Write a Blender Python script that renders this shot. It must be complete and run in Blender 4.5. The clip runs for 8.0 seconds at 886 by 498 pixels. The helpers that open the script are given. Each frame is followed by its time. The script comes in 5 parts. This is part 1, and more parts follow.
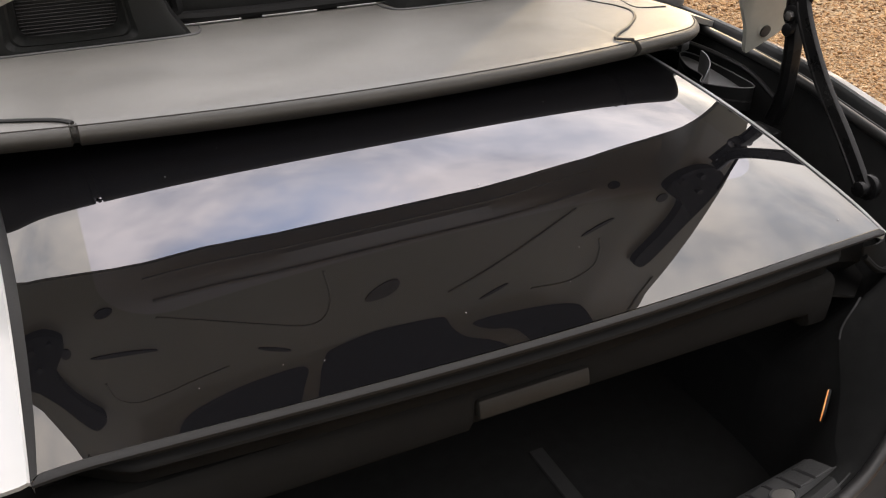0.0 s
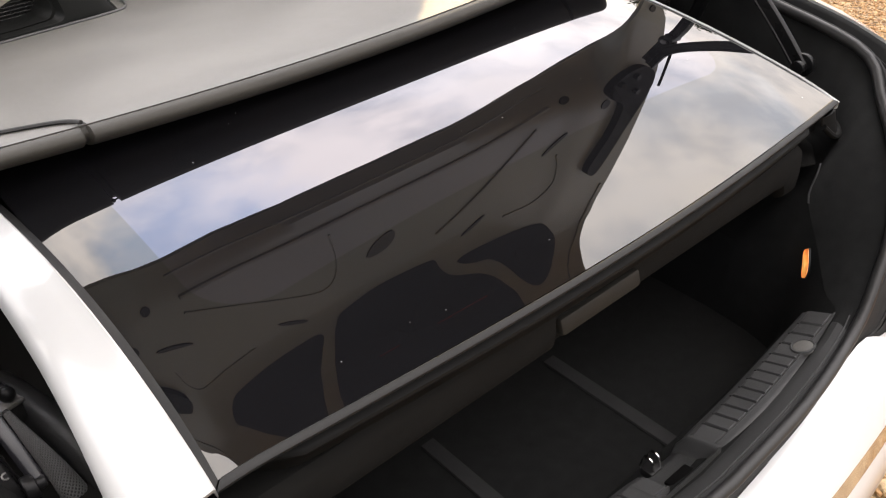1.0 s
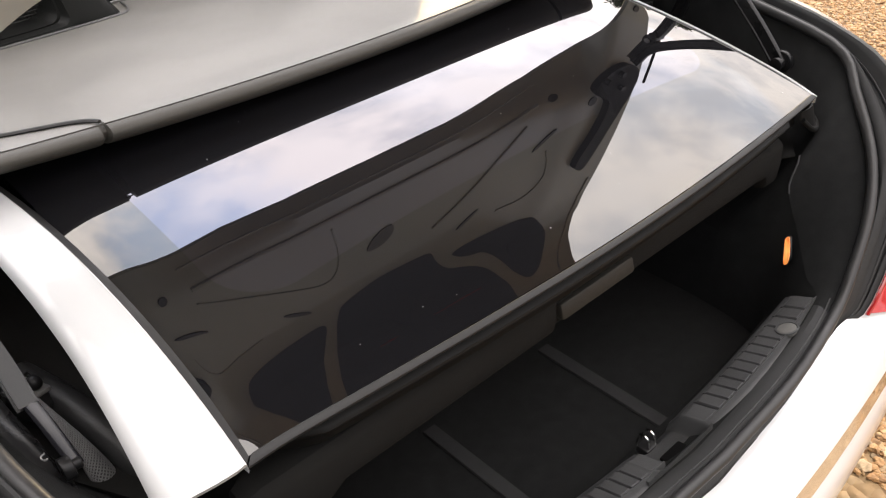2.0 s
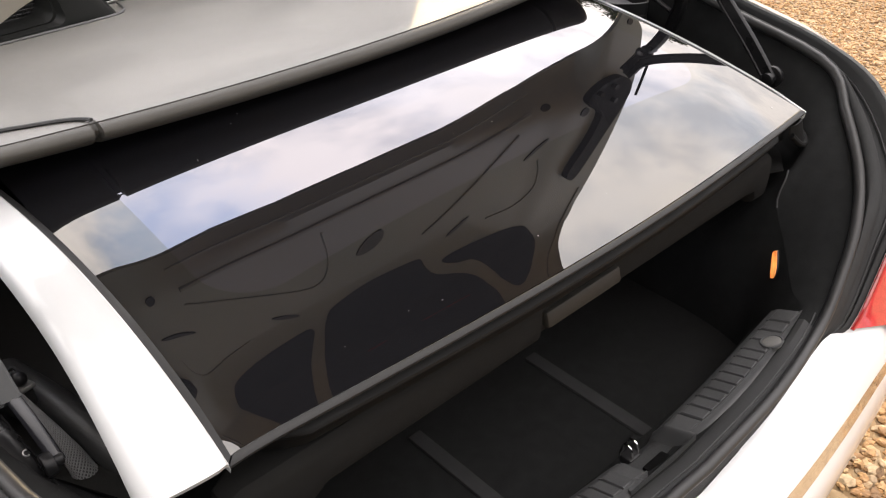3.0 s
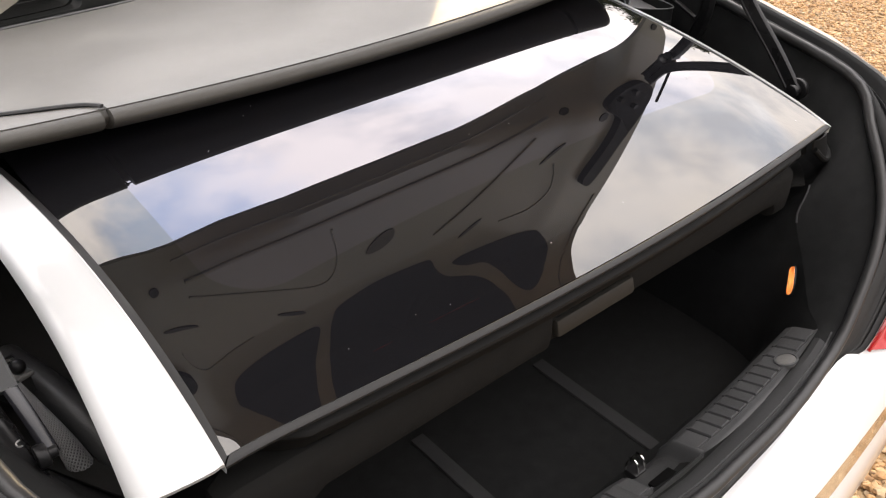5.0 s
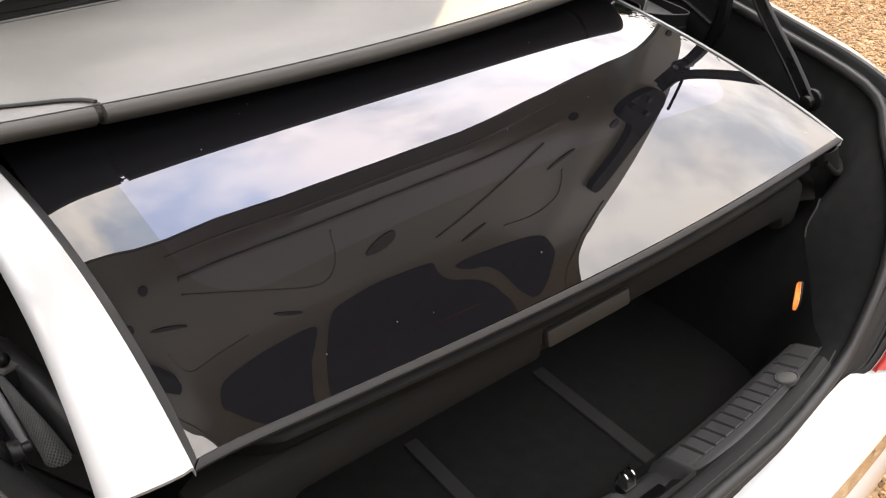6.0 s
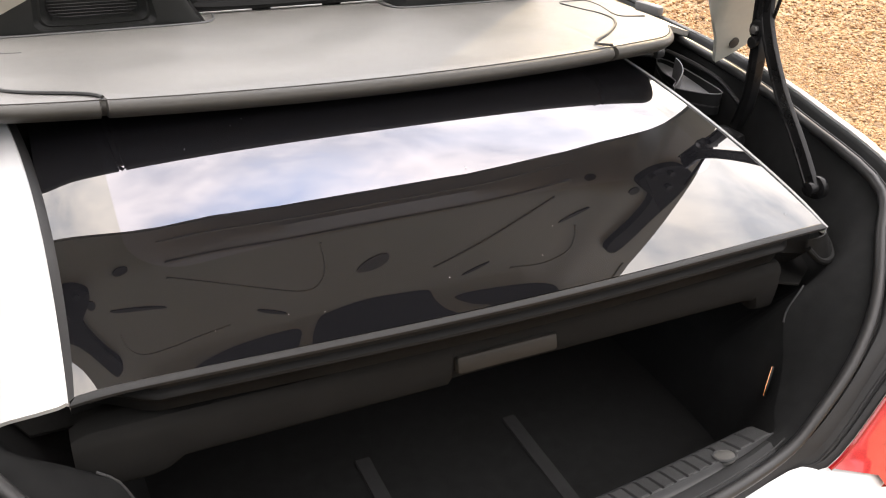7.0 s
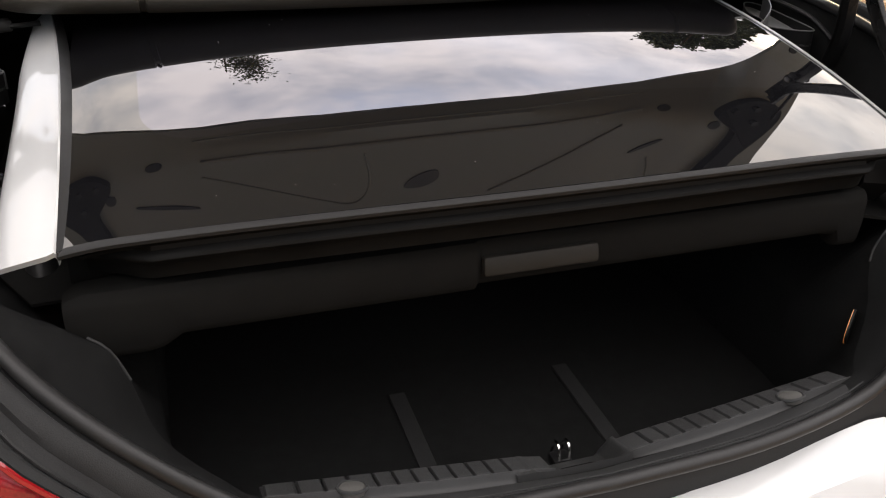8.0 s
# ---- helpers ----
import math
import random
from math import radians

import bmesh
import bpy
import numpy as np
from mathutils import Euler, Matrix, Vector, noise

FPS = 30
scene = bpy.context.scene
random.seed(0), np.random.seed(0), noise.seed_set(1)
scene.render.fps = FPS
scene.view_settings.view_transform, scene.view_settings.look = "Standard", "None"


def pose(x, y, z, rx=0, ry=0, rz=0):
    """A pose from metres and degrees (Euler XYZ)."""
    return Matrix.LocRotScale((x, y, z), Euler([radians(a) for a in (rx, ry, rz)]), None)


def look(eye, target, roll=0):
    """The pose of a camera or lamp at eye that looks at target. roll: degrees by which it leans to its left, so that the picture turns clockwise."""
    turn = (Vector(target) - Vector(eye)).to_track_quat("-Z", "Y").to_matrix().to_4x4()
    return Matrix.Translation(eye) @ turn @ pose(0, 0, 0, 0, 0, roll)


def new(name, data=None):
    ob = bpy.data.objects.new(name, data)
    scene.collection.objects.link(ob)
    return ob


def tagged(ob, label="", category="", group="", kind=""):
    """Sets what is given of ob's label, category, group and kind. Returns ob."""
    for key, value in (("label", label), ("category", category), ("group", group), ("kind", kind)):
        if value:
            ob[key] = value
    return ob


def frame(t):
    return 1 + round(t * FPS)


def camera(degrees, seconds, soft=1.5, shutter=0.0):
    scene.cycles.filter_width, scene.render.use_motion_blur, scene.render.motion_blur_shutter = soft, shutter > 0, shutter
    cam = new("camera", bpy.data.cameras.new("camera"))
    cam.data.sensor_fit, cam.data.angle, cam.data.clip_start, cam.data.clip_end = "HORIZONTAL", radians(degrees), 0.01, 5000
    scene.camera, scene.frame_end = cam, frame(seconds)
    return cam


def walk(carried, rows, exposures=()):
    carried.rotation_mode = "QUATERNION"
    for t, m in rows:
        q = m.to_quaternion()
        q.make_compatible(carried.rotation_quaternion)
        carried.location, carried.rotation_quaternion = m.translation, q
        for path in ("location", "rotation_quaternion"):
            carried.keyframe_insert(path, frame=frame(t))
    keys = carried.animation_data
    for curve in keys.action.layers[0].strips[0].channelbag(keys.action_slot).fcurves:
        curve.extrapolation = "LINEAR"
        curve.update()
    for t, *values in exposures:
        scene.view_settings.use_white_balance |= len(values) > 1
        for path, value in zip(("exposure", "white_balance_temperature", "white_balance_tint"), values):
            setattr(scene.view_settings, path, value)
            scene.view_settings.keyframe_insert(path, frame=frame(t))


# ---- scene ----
cam = camera(54.7, 8.0, soft=1.1)

PATH = [
    (0, (-0.463, -0.686, 1.486), (0.286, 0.877, 0.486), 0.1),
    (0.3, (-0.594, -0.517, 1.51), (0.347, 0.9, 0.457), -1.4),
    (0.5, (-0.644, -0.509, 1.501), (0.36, 0.851, 0.431), -2.5),
    (0.7, (-0.677, -0.521, 1.512), (0.353, 0.782, 0.398), -2.6),
    (1, (-0.72, -0.543, 1.521), (0.322, 0.722, 0.375), -3.1),
    (1.5, (-0.767, -0.551, 1.535), (0.297, 0.684, 0.377), -3.4),
    (2, (-0.782, -0.557, 1.54), (0.303, 0.673, 0.395), -2.8),
    (3.5, (-0.779, -0.569, 1.539), (0.325, 0.664, 0.415), -0.5),
    (4, (-0.775, -0.565, 1.534), (0.324, 0.673, 0.411), 0.1),
    (4.5, (-0.769, -0.551, 1.532), (0.318, 0.689, 0.401), 0.5),
    (6, (-0.718, -0.568, 1.533), (0.312, 0.714, 0.396), 1.1),
    (6.5, (-0.606, -0.678, 1.544), (0.295, 0.707, 0.417), 1.8),
    (7, (-0.523, -0.803, 1.523), (0.257, 0.743, 0.521), 3.0),
    (7.2, (-0.502, -0.831, 1.476), (0.233, 0.786, 0.556), 3.5),
    (7.4, (-0.481, -0.846, 1.418), (0.203, 0.819, 0.547), 3.9),
    (7.5, (-0.473, -0.847, 1.391), (0.192, 0.832, 0.531), 3.8),
    (7.7, (-0.46, -0.842, 1.37), (0.172, 0.835, 0.482), 3.4),
    (8, (-0.427, -0.849, 1.329), (0.136, 0.82, 0.383), 1.5),
]
EXPOSURES = [(0, -0.33), (0.5, -0.12), (1.0, 0.12), (1.5, 0.22), (2.0, 0.25), (3.5, 0.25), (4.5, 0.25), (6.0, 0.30), (6.5, 0.38), (7.0, 0.48), (7.2, 0.3), (7.5, -0.34), (8.0, -0.34)]
walk(cam, [(t, look(eye, target, roll)) for t, eye, target, roll in PATH], EXPOSURES)

CLOUD_BACK, CLOUD_SUN = 0.18, 5.8       # brightness of the cloud away from and towards the sun
SUN_POWER = 1.75
GLASS_IOR, COAT_IOR = 1.78, 2.0


# ---------------------------------------------------------------- world, sun
SUN_EL, SUN_AZ = radians(14.8), radians(45.1)          # azimuth from +y towards +x
SUN_DIR = Vector((math.sin(SUN_AZ) * math.cos(SUN_EL), math.cos(SUN_AZ) * math.cos(SUN_EL), math.sin(SUN_EL)))

world = bpy.data.worlds.new("cloudy_evening_sky")
scene.world = world
world.use_nodes = True
wn, wl = world.node_tree.nodes, world.node_tree.links
wn.clear()
w_out = wn.new("ShaderNodeOutputWorld")
w_bg = wn.new("ShaderNodeBackground")
w_bg.inputs[1].default_value = 1.0
sky = wn.new("ShaderNodeTexSky")
sky.sky_type = "NISHITA"
sky.sun_disc = False
sky.sun_elevation = SUN_EL
sky.sun_rotation = SUN_AZ
sky_gain = wn.new("ShaderNodeMixRGB")
sky_gain.blend_type = "MULTIPLY"
sky_gain.inputs[0].default_value = 1.0
sky_gain.inputs[2].default_value = (1.52, 1.54, 1.58, 1)
coord = wn.new("ShaderNodeTexCoord")
sep = wn.new("ShaderNodeSeparateXYZ")
wl.new(coord.outputs["Generated"], sep.inputs[0])
lift = wn.new("ShaderNodeMath"); lift.operation = "MAXIMUM"; lift.inputs[1].default_value = 0.0
wl.new(sep.outputs[2], lift.inputs[0])
lift2 = wn.new("ShaderNodeMath"); lift2.operation = "ADD"; lift2.inputs[1].default_value = 0.45
wl.new(lift.outputs[0], lift2.inputs[0])
flat = wn.new("ShaderNodeVectorMath"); flat.operation = "DIVIDE"
spread = wn.new("ShaderNodeCombineXYZ")
for k in range(3):
    wl.new(lift2.outputs[0], spread.inputs[k])
wl.new(coord.outputs["Generated"], flat.inputs[0])
wl.new(spread.outputs[0], flat.inputs[1])
cloud_noise = wn.new("ShaderNodeTexNoise")
cloud_noise.inputs["Scale"].default_value = 2.7
cloud_noise.inputs["Detail"].default_value = 9.0
cloud_noise.inputs["Roughness"].default_value = 0.5
cloud_noise.inputs["Distortion"].default_value = 0.5
wl.new(flat.outputs[0], cloud_noise.inputs["Vector"])
cover = wn.new("ShaderNodeValToRGB")
cover.color_ramp.elements[0].position, cover.color_ramp.elements[1].position = 0.34, 0.54
cover.color_ramp.elements[0].color, cover.color_ramp.elements[1].color = (0.88, 0.88, 0.88, 1), (1.0, 1.0, 1.0, 1)
wl.new(cloud_noise.outputs[0], cover.inputs[0])
shade_noise = wn.new("ShaderNodeTexNoise")
shade_noise.inputs["Scale"].default_value = 5.2
shade_noise.inputs["Detail"].default_value = 8.0
shade_noise.inputs["Roughness"].default_value = 0.58
shade_noise.inputs["Distortion"].default_value = 0.2
wl.new(flat.outputs[0], shade_noise.inputs["Vector"])
tone = wn.new("ShaderNodeValToRGB")
tone.color_ramp.elements[0].position, tone.color_ramp.elements[1].position = 0.36, 0.60
tone.color_ramp.elements[0].color, tone.color_ramp.elements[1].color = (0.61, 0.595, 0.625, 1), (1.04, 0.945, 0.895, 1)
wl.new(shade_noise.outputs[0], tone.inputs[0])
toward = wn.new("ShaderNodeVectorMath"); toward.operation = "DOT_PRODUCT"
toward.inputs[1].default_value = (SUN_DIR * 0.28 + Vector((0, 0, 0.8))).normalized()
wl.new(coord.outputs["Generated"], toward.inputs[0])
glow = wn.new("ShaderNodeMapRange")
glow.inputs["From Min"].default_value, glow.inputs["From Max"].default_value = -0.05, 0.93
glow.inputs["To Min"].default_value, glow.inputs["To Max"].default_value = CLOUD_BACK, CLOUD_SUN
wl.new(toward.outputs["Value"], glow.inputs["Value"])
cloud_light = wn.new("ShaderNodeMixRGB"); cloud_light.blend_type = "MULTIPLY"; cloud_light.inputs[0].default_value = 1.0
wl.new(tone.outputs[0], cloud_light.inputs[1])
wl.new(glow.outputs[0], cloud_light.inputs[2])
sky_mix = wn.new("ShaderNodeMixRGB")
# a break of blue high above the boot
gap_dot = wn.new("ShaderNodeVectorMath"); gap_dot.operation = "DOT_PRODUCT"
gap_dot.inputs[1].default_value = Vector((0.17, 0.50, 0.85)).normalized()
unit = wn.new("ShaderNodeVectorMath"); unit.operation = "NORMALIZE"
wl.new(coord.outputs["Generated"], unit.inputs[0])
wl.new(unit.outputs[0], gap_dot.inputs[0])
gap_noise = wn.new("ShaderNodeMath"); gap_noise.operation = "MULTIPLY_ADD"
gap_noise.inputs[1].default_value = -0.09
wl.new(shade_noise.outputs[0], gap_noise.inputs[0]); wl.new(gap_dot.outputs["Value"], gap_noise.inputs[2])
gap = wn.new("ShaderNodeMapRange"); gap.interpolation_type = "SMOOTHSTEP"
gap.inputs["From Min"].default_value, gap.inputs["From Max"].default_value = 0.903, 0.957
gap.inputs["To Min"].default_value, gap.inputs["To Max"].default_value = 1.0, 0.40
wl.new(gap_noise.outputs[0], gap.inputs["Value"])
covered = wn.new("ShaderNodeMath"); covered.operation = "MULTIPLY"
wl.new(cover.outputs[0], covered.inputs[0]); wl.new(gap.outputs[0], covered.inputs[1])
wl.new(covered.outputs[0], sky_mix.inputs[0])
wl.new(sky.outputs[0], sky_gain.inputs[1])
wl.new(sky_gain.outputs[0], sky_mix.inputs[1])
wl.new(cloud_light.outputs[0], sky_mix.inputs[2])
wl.new(sky_mix.outputs[0], w_bg.inputs[0])
wl.new(w_bg.outputs[0], w_out.inputs[0])

sun_data = bpy.data.lights.new("sun", "SUN")
sun_data.energy, sun_data.angle, sun_data.color = SUN_POWER, radians(1.2), (1.0, 0.72, 0.37)
sun = new("sun", sun_data)
sun.matrix_world = look(SUN_DIR * 40, (0, 0, 0))


# ---------------------------------------------------------------- materials
def material(name, base, rough=0.5, metal=0.0, coat=0.0, vary=0.12, scale=30.0, fine=400.0, bump=0.0, ior=1.45,
             rough_vary=0.08, random_tint=0.0, spec=None, sheen=0.0):
    """Principled surface with two scales of colour variation, roughness variation and bump, in object metres."""
    m = bpy.data.materials.new(name)
    m.use_nodes = True
    n, l = m.node_tree.nodes, m.node_tree.links
    b = n["Principled BSDF"]
    b.inputs["Metallic"].default_value = metal
    b.inputs["IOR"].default_value = ior
    b.inputs["Coat Weight"].default_value = coat
    b.inputs["Coat Roughness"].default_value = 0.03
    b.inputs["Sheen Weight"].default_value = sheen
    if spec is not None:
        b.inputs["Specular IOR Level"].default_value = spec
    tc = n.new("ShaderNodeTexCoord")
    big = n.new("ShaderNodeTexNoise"); big.inputs["Scale"].default_value = scale; big.inputs["Detail"].default_value = 4
    small = n.new("ShaderNodeTexNoise"); small.inputs["Scale"].default_value = fine; small.inputs["Detail"].default_value = 2
    for t in (big, small):
        l.new(tc.outputs["Object"], t.inputs["Vector"])
    add = n.new("ShaderNodeMath"); add.operation = "ADD"
    l.new(big.outputs[0], add.inputs[0]); l.new(small.outputs[0], add.inputs[1])
    mr = n.new("ShaderNodeMapRange")
    mr.inputs["From Min"].default_value, mr.inputs["From Max"].default_value = 0.6, 1.4
    mr.inputs["To Min"].default_value, mr.inputs["To Max"].default_value = 1 - vary, 1 + vary
    l.new(add.outputs[0], mr.inputs["Value"])
    mul = n.new("ShaderNodeMixRGB"); mul.blend_type = "MULTIPLY"; mul.inputs[0].default_value = 1
    mul.inputs[1].default_value = (*base, 1)
    l.new(mr.outputs[0], mul.inputs[2])
    l.new(mul.outputs[0], b.inputs["Base Color"])
    rr = n.new("ShaderNodeMapRange")
    rr.inputs["From Min"].default_value, rr.inputs["From Max"].default_value = 0.3, 0.7
    rr.inputs["To Min"].default_value, rr.inputs["To Max"].default_value = max(0.0, rough - rough_vary), rough + rough_vary
    l.new(big.outputs[0], rr.inputs["Value"])
    l.new(rr.outputs[0], b.inputs["Roughness"])
    if bump:
        bp = n.new("ShaderNodeBump"); bp.inputs["Strength"].default_value = bump; bp.inputs["Distance"].default_value = 0.001
        l.new(small.outputs[0], bp.inputs["Height"])
        l.new(bp.outputs[0], b.inputs["Normal"])
    return m


def glass_material(name):
    """Dark privacy glass; a solar coating with rounded corners covers its middle and reflects more."""
    m = material(name, (0.006, 0.006, 0.007), 0.0, vary=0.1, scale=8, fine=60, rough_vary=0.0)
    n, l = m.node_tree.nodes, m.node_tree.links
    b = n["Principled BSDF"]
    tc = n.new("ShaderNodeTexCoord")
    xyz = n.new("ShaderNodeSeparateXYZ"); l.new(tc.outputs["Object"], xyz.inputs[0])

    def calc(op, x, y=None):
        q = n.new("ShaderNodeMath"); q.operation = op
        for k, value in enumerate((x, y)):
            if value is None:
                continue
            if isinstance(value, (int, float)):
                q.inputs[k].default_value = value
            else:
                l.new(value, q.inputs[k])
        return q.outputs[0]

    dx = calc("MAXIMUM", calc("SUBTRACT", calc("ABSOLUTE", xyz.outputs[0]), 0.385), 0.0)
    dy = calc("MAXIMUM", calc("SUBTRACT", 0.215, xyz.outputs[1]), 0.0)
    reach = calc("SQRT", calc("ADD", calc("MULTIPLY", dx, dx), calc("MULTIPLY", dy, dy)))
    coated = n.new("ShaderNodeMapRange")
    coated.inputs["From Min"].default_value, coated.inputs["From Max"].default_value = 0.0805, 0.0785
    l.new(reach, coated.inputs["Value"])
    ior = n.new("ShaderNodeMapRange")
    ior.inputs["To Min"].default_value, ior.inputs["To Max"].default_value = GLASS_IOR, COAT_IOR
    l.new(coated.outputs[0], ior.inputs["Value"]); l.new(ior.outputs[0], b.inputs["IOR"])
    tint = n.new("ShaderNodeMixRGB")
    tint.inputs[1].default_value, tint.inputs[2].default_value = (1.0, 0.985, 0.94, 1), (0.89, 0.885, 1.0, 1)
    l.new(coated.outputs[0], tint.inputs[0]); l.new(tint.outputs[0], b.inputs["Specular Tint"])
    return m


PAINT = material("white_paint", (0.575, 0.58, 0.575), 0.32, coat=1.0, vary=0.015, scale=3, fine=30, rough_vary=0.04)
# white paint held at grey: the open lid's shade is in this colour
SHADED_WHITE = material("shaded_white_inner_paint", (0.282, 0.284, 0.254), 0.42, coat=0.3, vary=0.05, scale=6, fine=80)
PLASTIC = material("black_plastic", (0.0109, 0.0110, 0.0112), 0.5, vary=0.25, scale=14, fine=900, bump=0.35, spec=0.22)
STRAP = material("grey_webbing", (0.0235, 0.0237, 0.0240), 0.8, spec=0.2, vary=0.3, fine=900, bump=0.5)
TRIM = material("grey_moulded_plastic", (0.0385, 0.0392, 0.0395), 0.5, vary=0.2, scale=18, fine=1100, bump=0.4, spec=0.3)
GLOSS = material("black_painted_steel", (0.0082, 0.0082, 0.0086), 0.3, vary=0.2, scale=20, fine=300, spec=0.2)
RUBBER = material("black_rubber", (0.0185, 0.0185, 0.0185), 0.44, vary=0.3, scale=25, fine=500, bump=0.2, spec=0.42)
DARK = material("matt_black_frame", (0.0065, 0.0065, 0.0063), 0.6, vary=0.3, scale=20, fine=600, spec=0.16)
SEAL = material("grey_window_seal", (0.0245, 0.0245, 0.0245), 0.55, vary=0.2, scale=20, fine=500, bump=0.15, spec=0.3)
CARPET = material("black_boot_carpet", (0.0118, 0.0121, 0.0121), 0.95, vary=0.5, scale=40, fine=1600, bump=0.8, spec=0.12)
GUTTER = material("matt_grey_gutter_plastic", (0.0295, 0.0300, 0.0302), 0.70, vary=0.2, scale=30, fine=700, bump=0.3, spec=0.14)
FLAP = material("black_felt", (0.0092, 0.0090, 0.0084), 0.9, vary=0.4, scale=30, fine=1500, bump=0.6, spec=0.15)
LEATHER = material("grey_leather_vinyl", (0.150, 0.146, 0.136), 0.44, vary=0.1, scale=9, fine=750, bump=0.45, rough_vary=0.08, spec=0.5)
SHADED_LEATHER = material("shaded_leather_roll", (0.066, 0.063, 0.056), 0.5, vary=0.15, scale=12, fine=750, bump=0.5, spec=0.3)
HOOP = material("dark_grey_hoop_plastic", (0.0125, 0.0130, 0.0125), 0.40, vary=0.2, scale=10, fine=900, bump=0.3, spec=0.3)
STITCH = material("dark_stitching", (0.0408, 0.0381, 0.0340), 0.8, vary=0.3)
CHROME = material("chrome", (0.78, 0.77, 0.75), 0.07, metal=1.0, vary=0.03)
STEEL = material("worn_steel", (0.20, 0.195, 0.19), 0.38, metal=1.0, vary=0.2, scale=60, fine=600)
HANDLE = material("olive_grey_grip", (0.0218, 0.0202, 0.0175), 0.55, spec=0.25, vary=0.15, fine=900, bump=0.3)
SHADED_LENS = material("shaded_red_speckled_lens", (0.20, 0.006, 0.010), 0.08, coat=1.0, vary=0.35, scale=55, fine=420)
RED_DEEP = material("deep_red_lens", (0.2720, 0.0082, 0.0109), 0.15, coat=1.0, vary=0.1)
SUNLIT_LENS = material("sunlit_red_speckled_lens", (0.46, 0.026, 0.024), 0.08, coat=1.0, ior=1.9, vary=0.25, scale=55, fine=420)
PALE_PLASTIC = material("pale_grey_plastic", (0.45, 0.44, 0.43), 0.45, vary=0.1)
OPENING_SHADE = material("lid_opening_shade", (0.021, 0.024, 0.032), 0.8, vary=0.3, scale=12, fine=200, spec=0.2)
ROOF_GLASS = glass_material("tinted_roof_glass")
PLATE = material("grey_plated_steel", (0.115, 0.112, 0.108), 0.45, vary=0.25, scale=60, fine=500, spec=0.5)
SLOT_SHADE = material("latch_slot_shade", (0.003, 0.003, 0.003), 0.9, vary=0.2, spec=0.05)
CAP_RECESS_GREY = material("cap_and_recess_grey", (0.09, 0.088, 0.082), 0.6, vary=0.2)
LINK = material("glossy_black_link", (0.0109, 0.0109, 0.0129), 0.16, vary=0.2, scale=20, fine=300, spec=0.6)
BRAID = material("braided_hose", (0.0160, 0.0160, 0.0160), 0.6, vary=0.5, scale=300, fine=900, bump=0.8)
RED_PAINT = material("red_paint", (0.6, 0.02, 0.03), 0.3, coat=1.0, vary=0.05)
BARK = material("brown_bark", (0.09, 0.065, 0.045), 0.9, vary=0.5, scale=3, fine=40, bump=0.8)
LEAF = material("dark_green_leaves", (0.045, 0.06, 0.022), 0.6, vary=0.5, scale=0.7, fine=6)


def lamp_material():
    m = bpy.data.materials.new("lit_boot_lamp")
    m.use_nodes = True
    b = m.node_tree.nodes["Principled BSDF"]
    b.inputs["Base Color"].default_value = (0.9, 0.6, 0.35, 1)
    b.inputs["Emission Color"].default_value = (1.0, 0.26, 0.03, 1)
    b.inputs["Emission Strength"].default_value = 2.2
    n, l = m.node_tree.nodes, m.node_tree.links
    tc = n.new("ShaderNodeTexCoord")
    nz = n.new("ShaderNodeTexNoise"); nz.inputs["Scale"].default_value = 70
    l.new(tc.outputs["Object"], nz.inputs["Vector"])
    mr = n.new("ShaderNodeMapRange"); mr.inputs["To Min"].default_value, mr.inputs["To Max"].default_value = 0.3, 1.35
    mr.inputs["From Min"].default_value, mr.inputs["From Max"].default_value = 0.35, 0.7
    l.new(nz.outputs[0], mr.inputs["Value"]); l.new(mr.outputs[0], b.inputs["Emission Strength"])
    warm = n.new("ShaderNodeMixRGB")
    warm.inputs[1].default_value, warm.inputs[2].default_value = (1.0, 0.24, 0.03, 1), (1.0, 0.56, 0.14, 1)
    core = n.new("ShaderNodeTexGradient"); core.gradient_type = "SPHERICAL"
    place = n.new("ShaderNodeMapping"); place.vector_type = "TEXTURE"
    place.inputs["Location"].default_value, place.inputs["Scale"].default_value = (0.465, -0.047, 0.655), (0.03, 0.03, 0.022)
    l.new(tc.outputs["Object"], place.inputs[0]); l.new(place.outputs[0], core.inputs[0])
    l.new(core.outputs["Fac"], warm.inputs[0]); l.new(warm.outputs[0], b.inputs["Emission Color"])
    return m


LAMP = lamp_material()


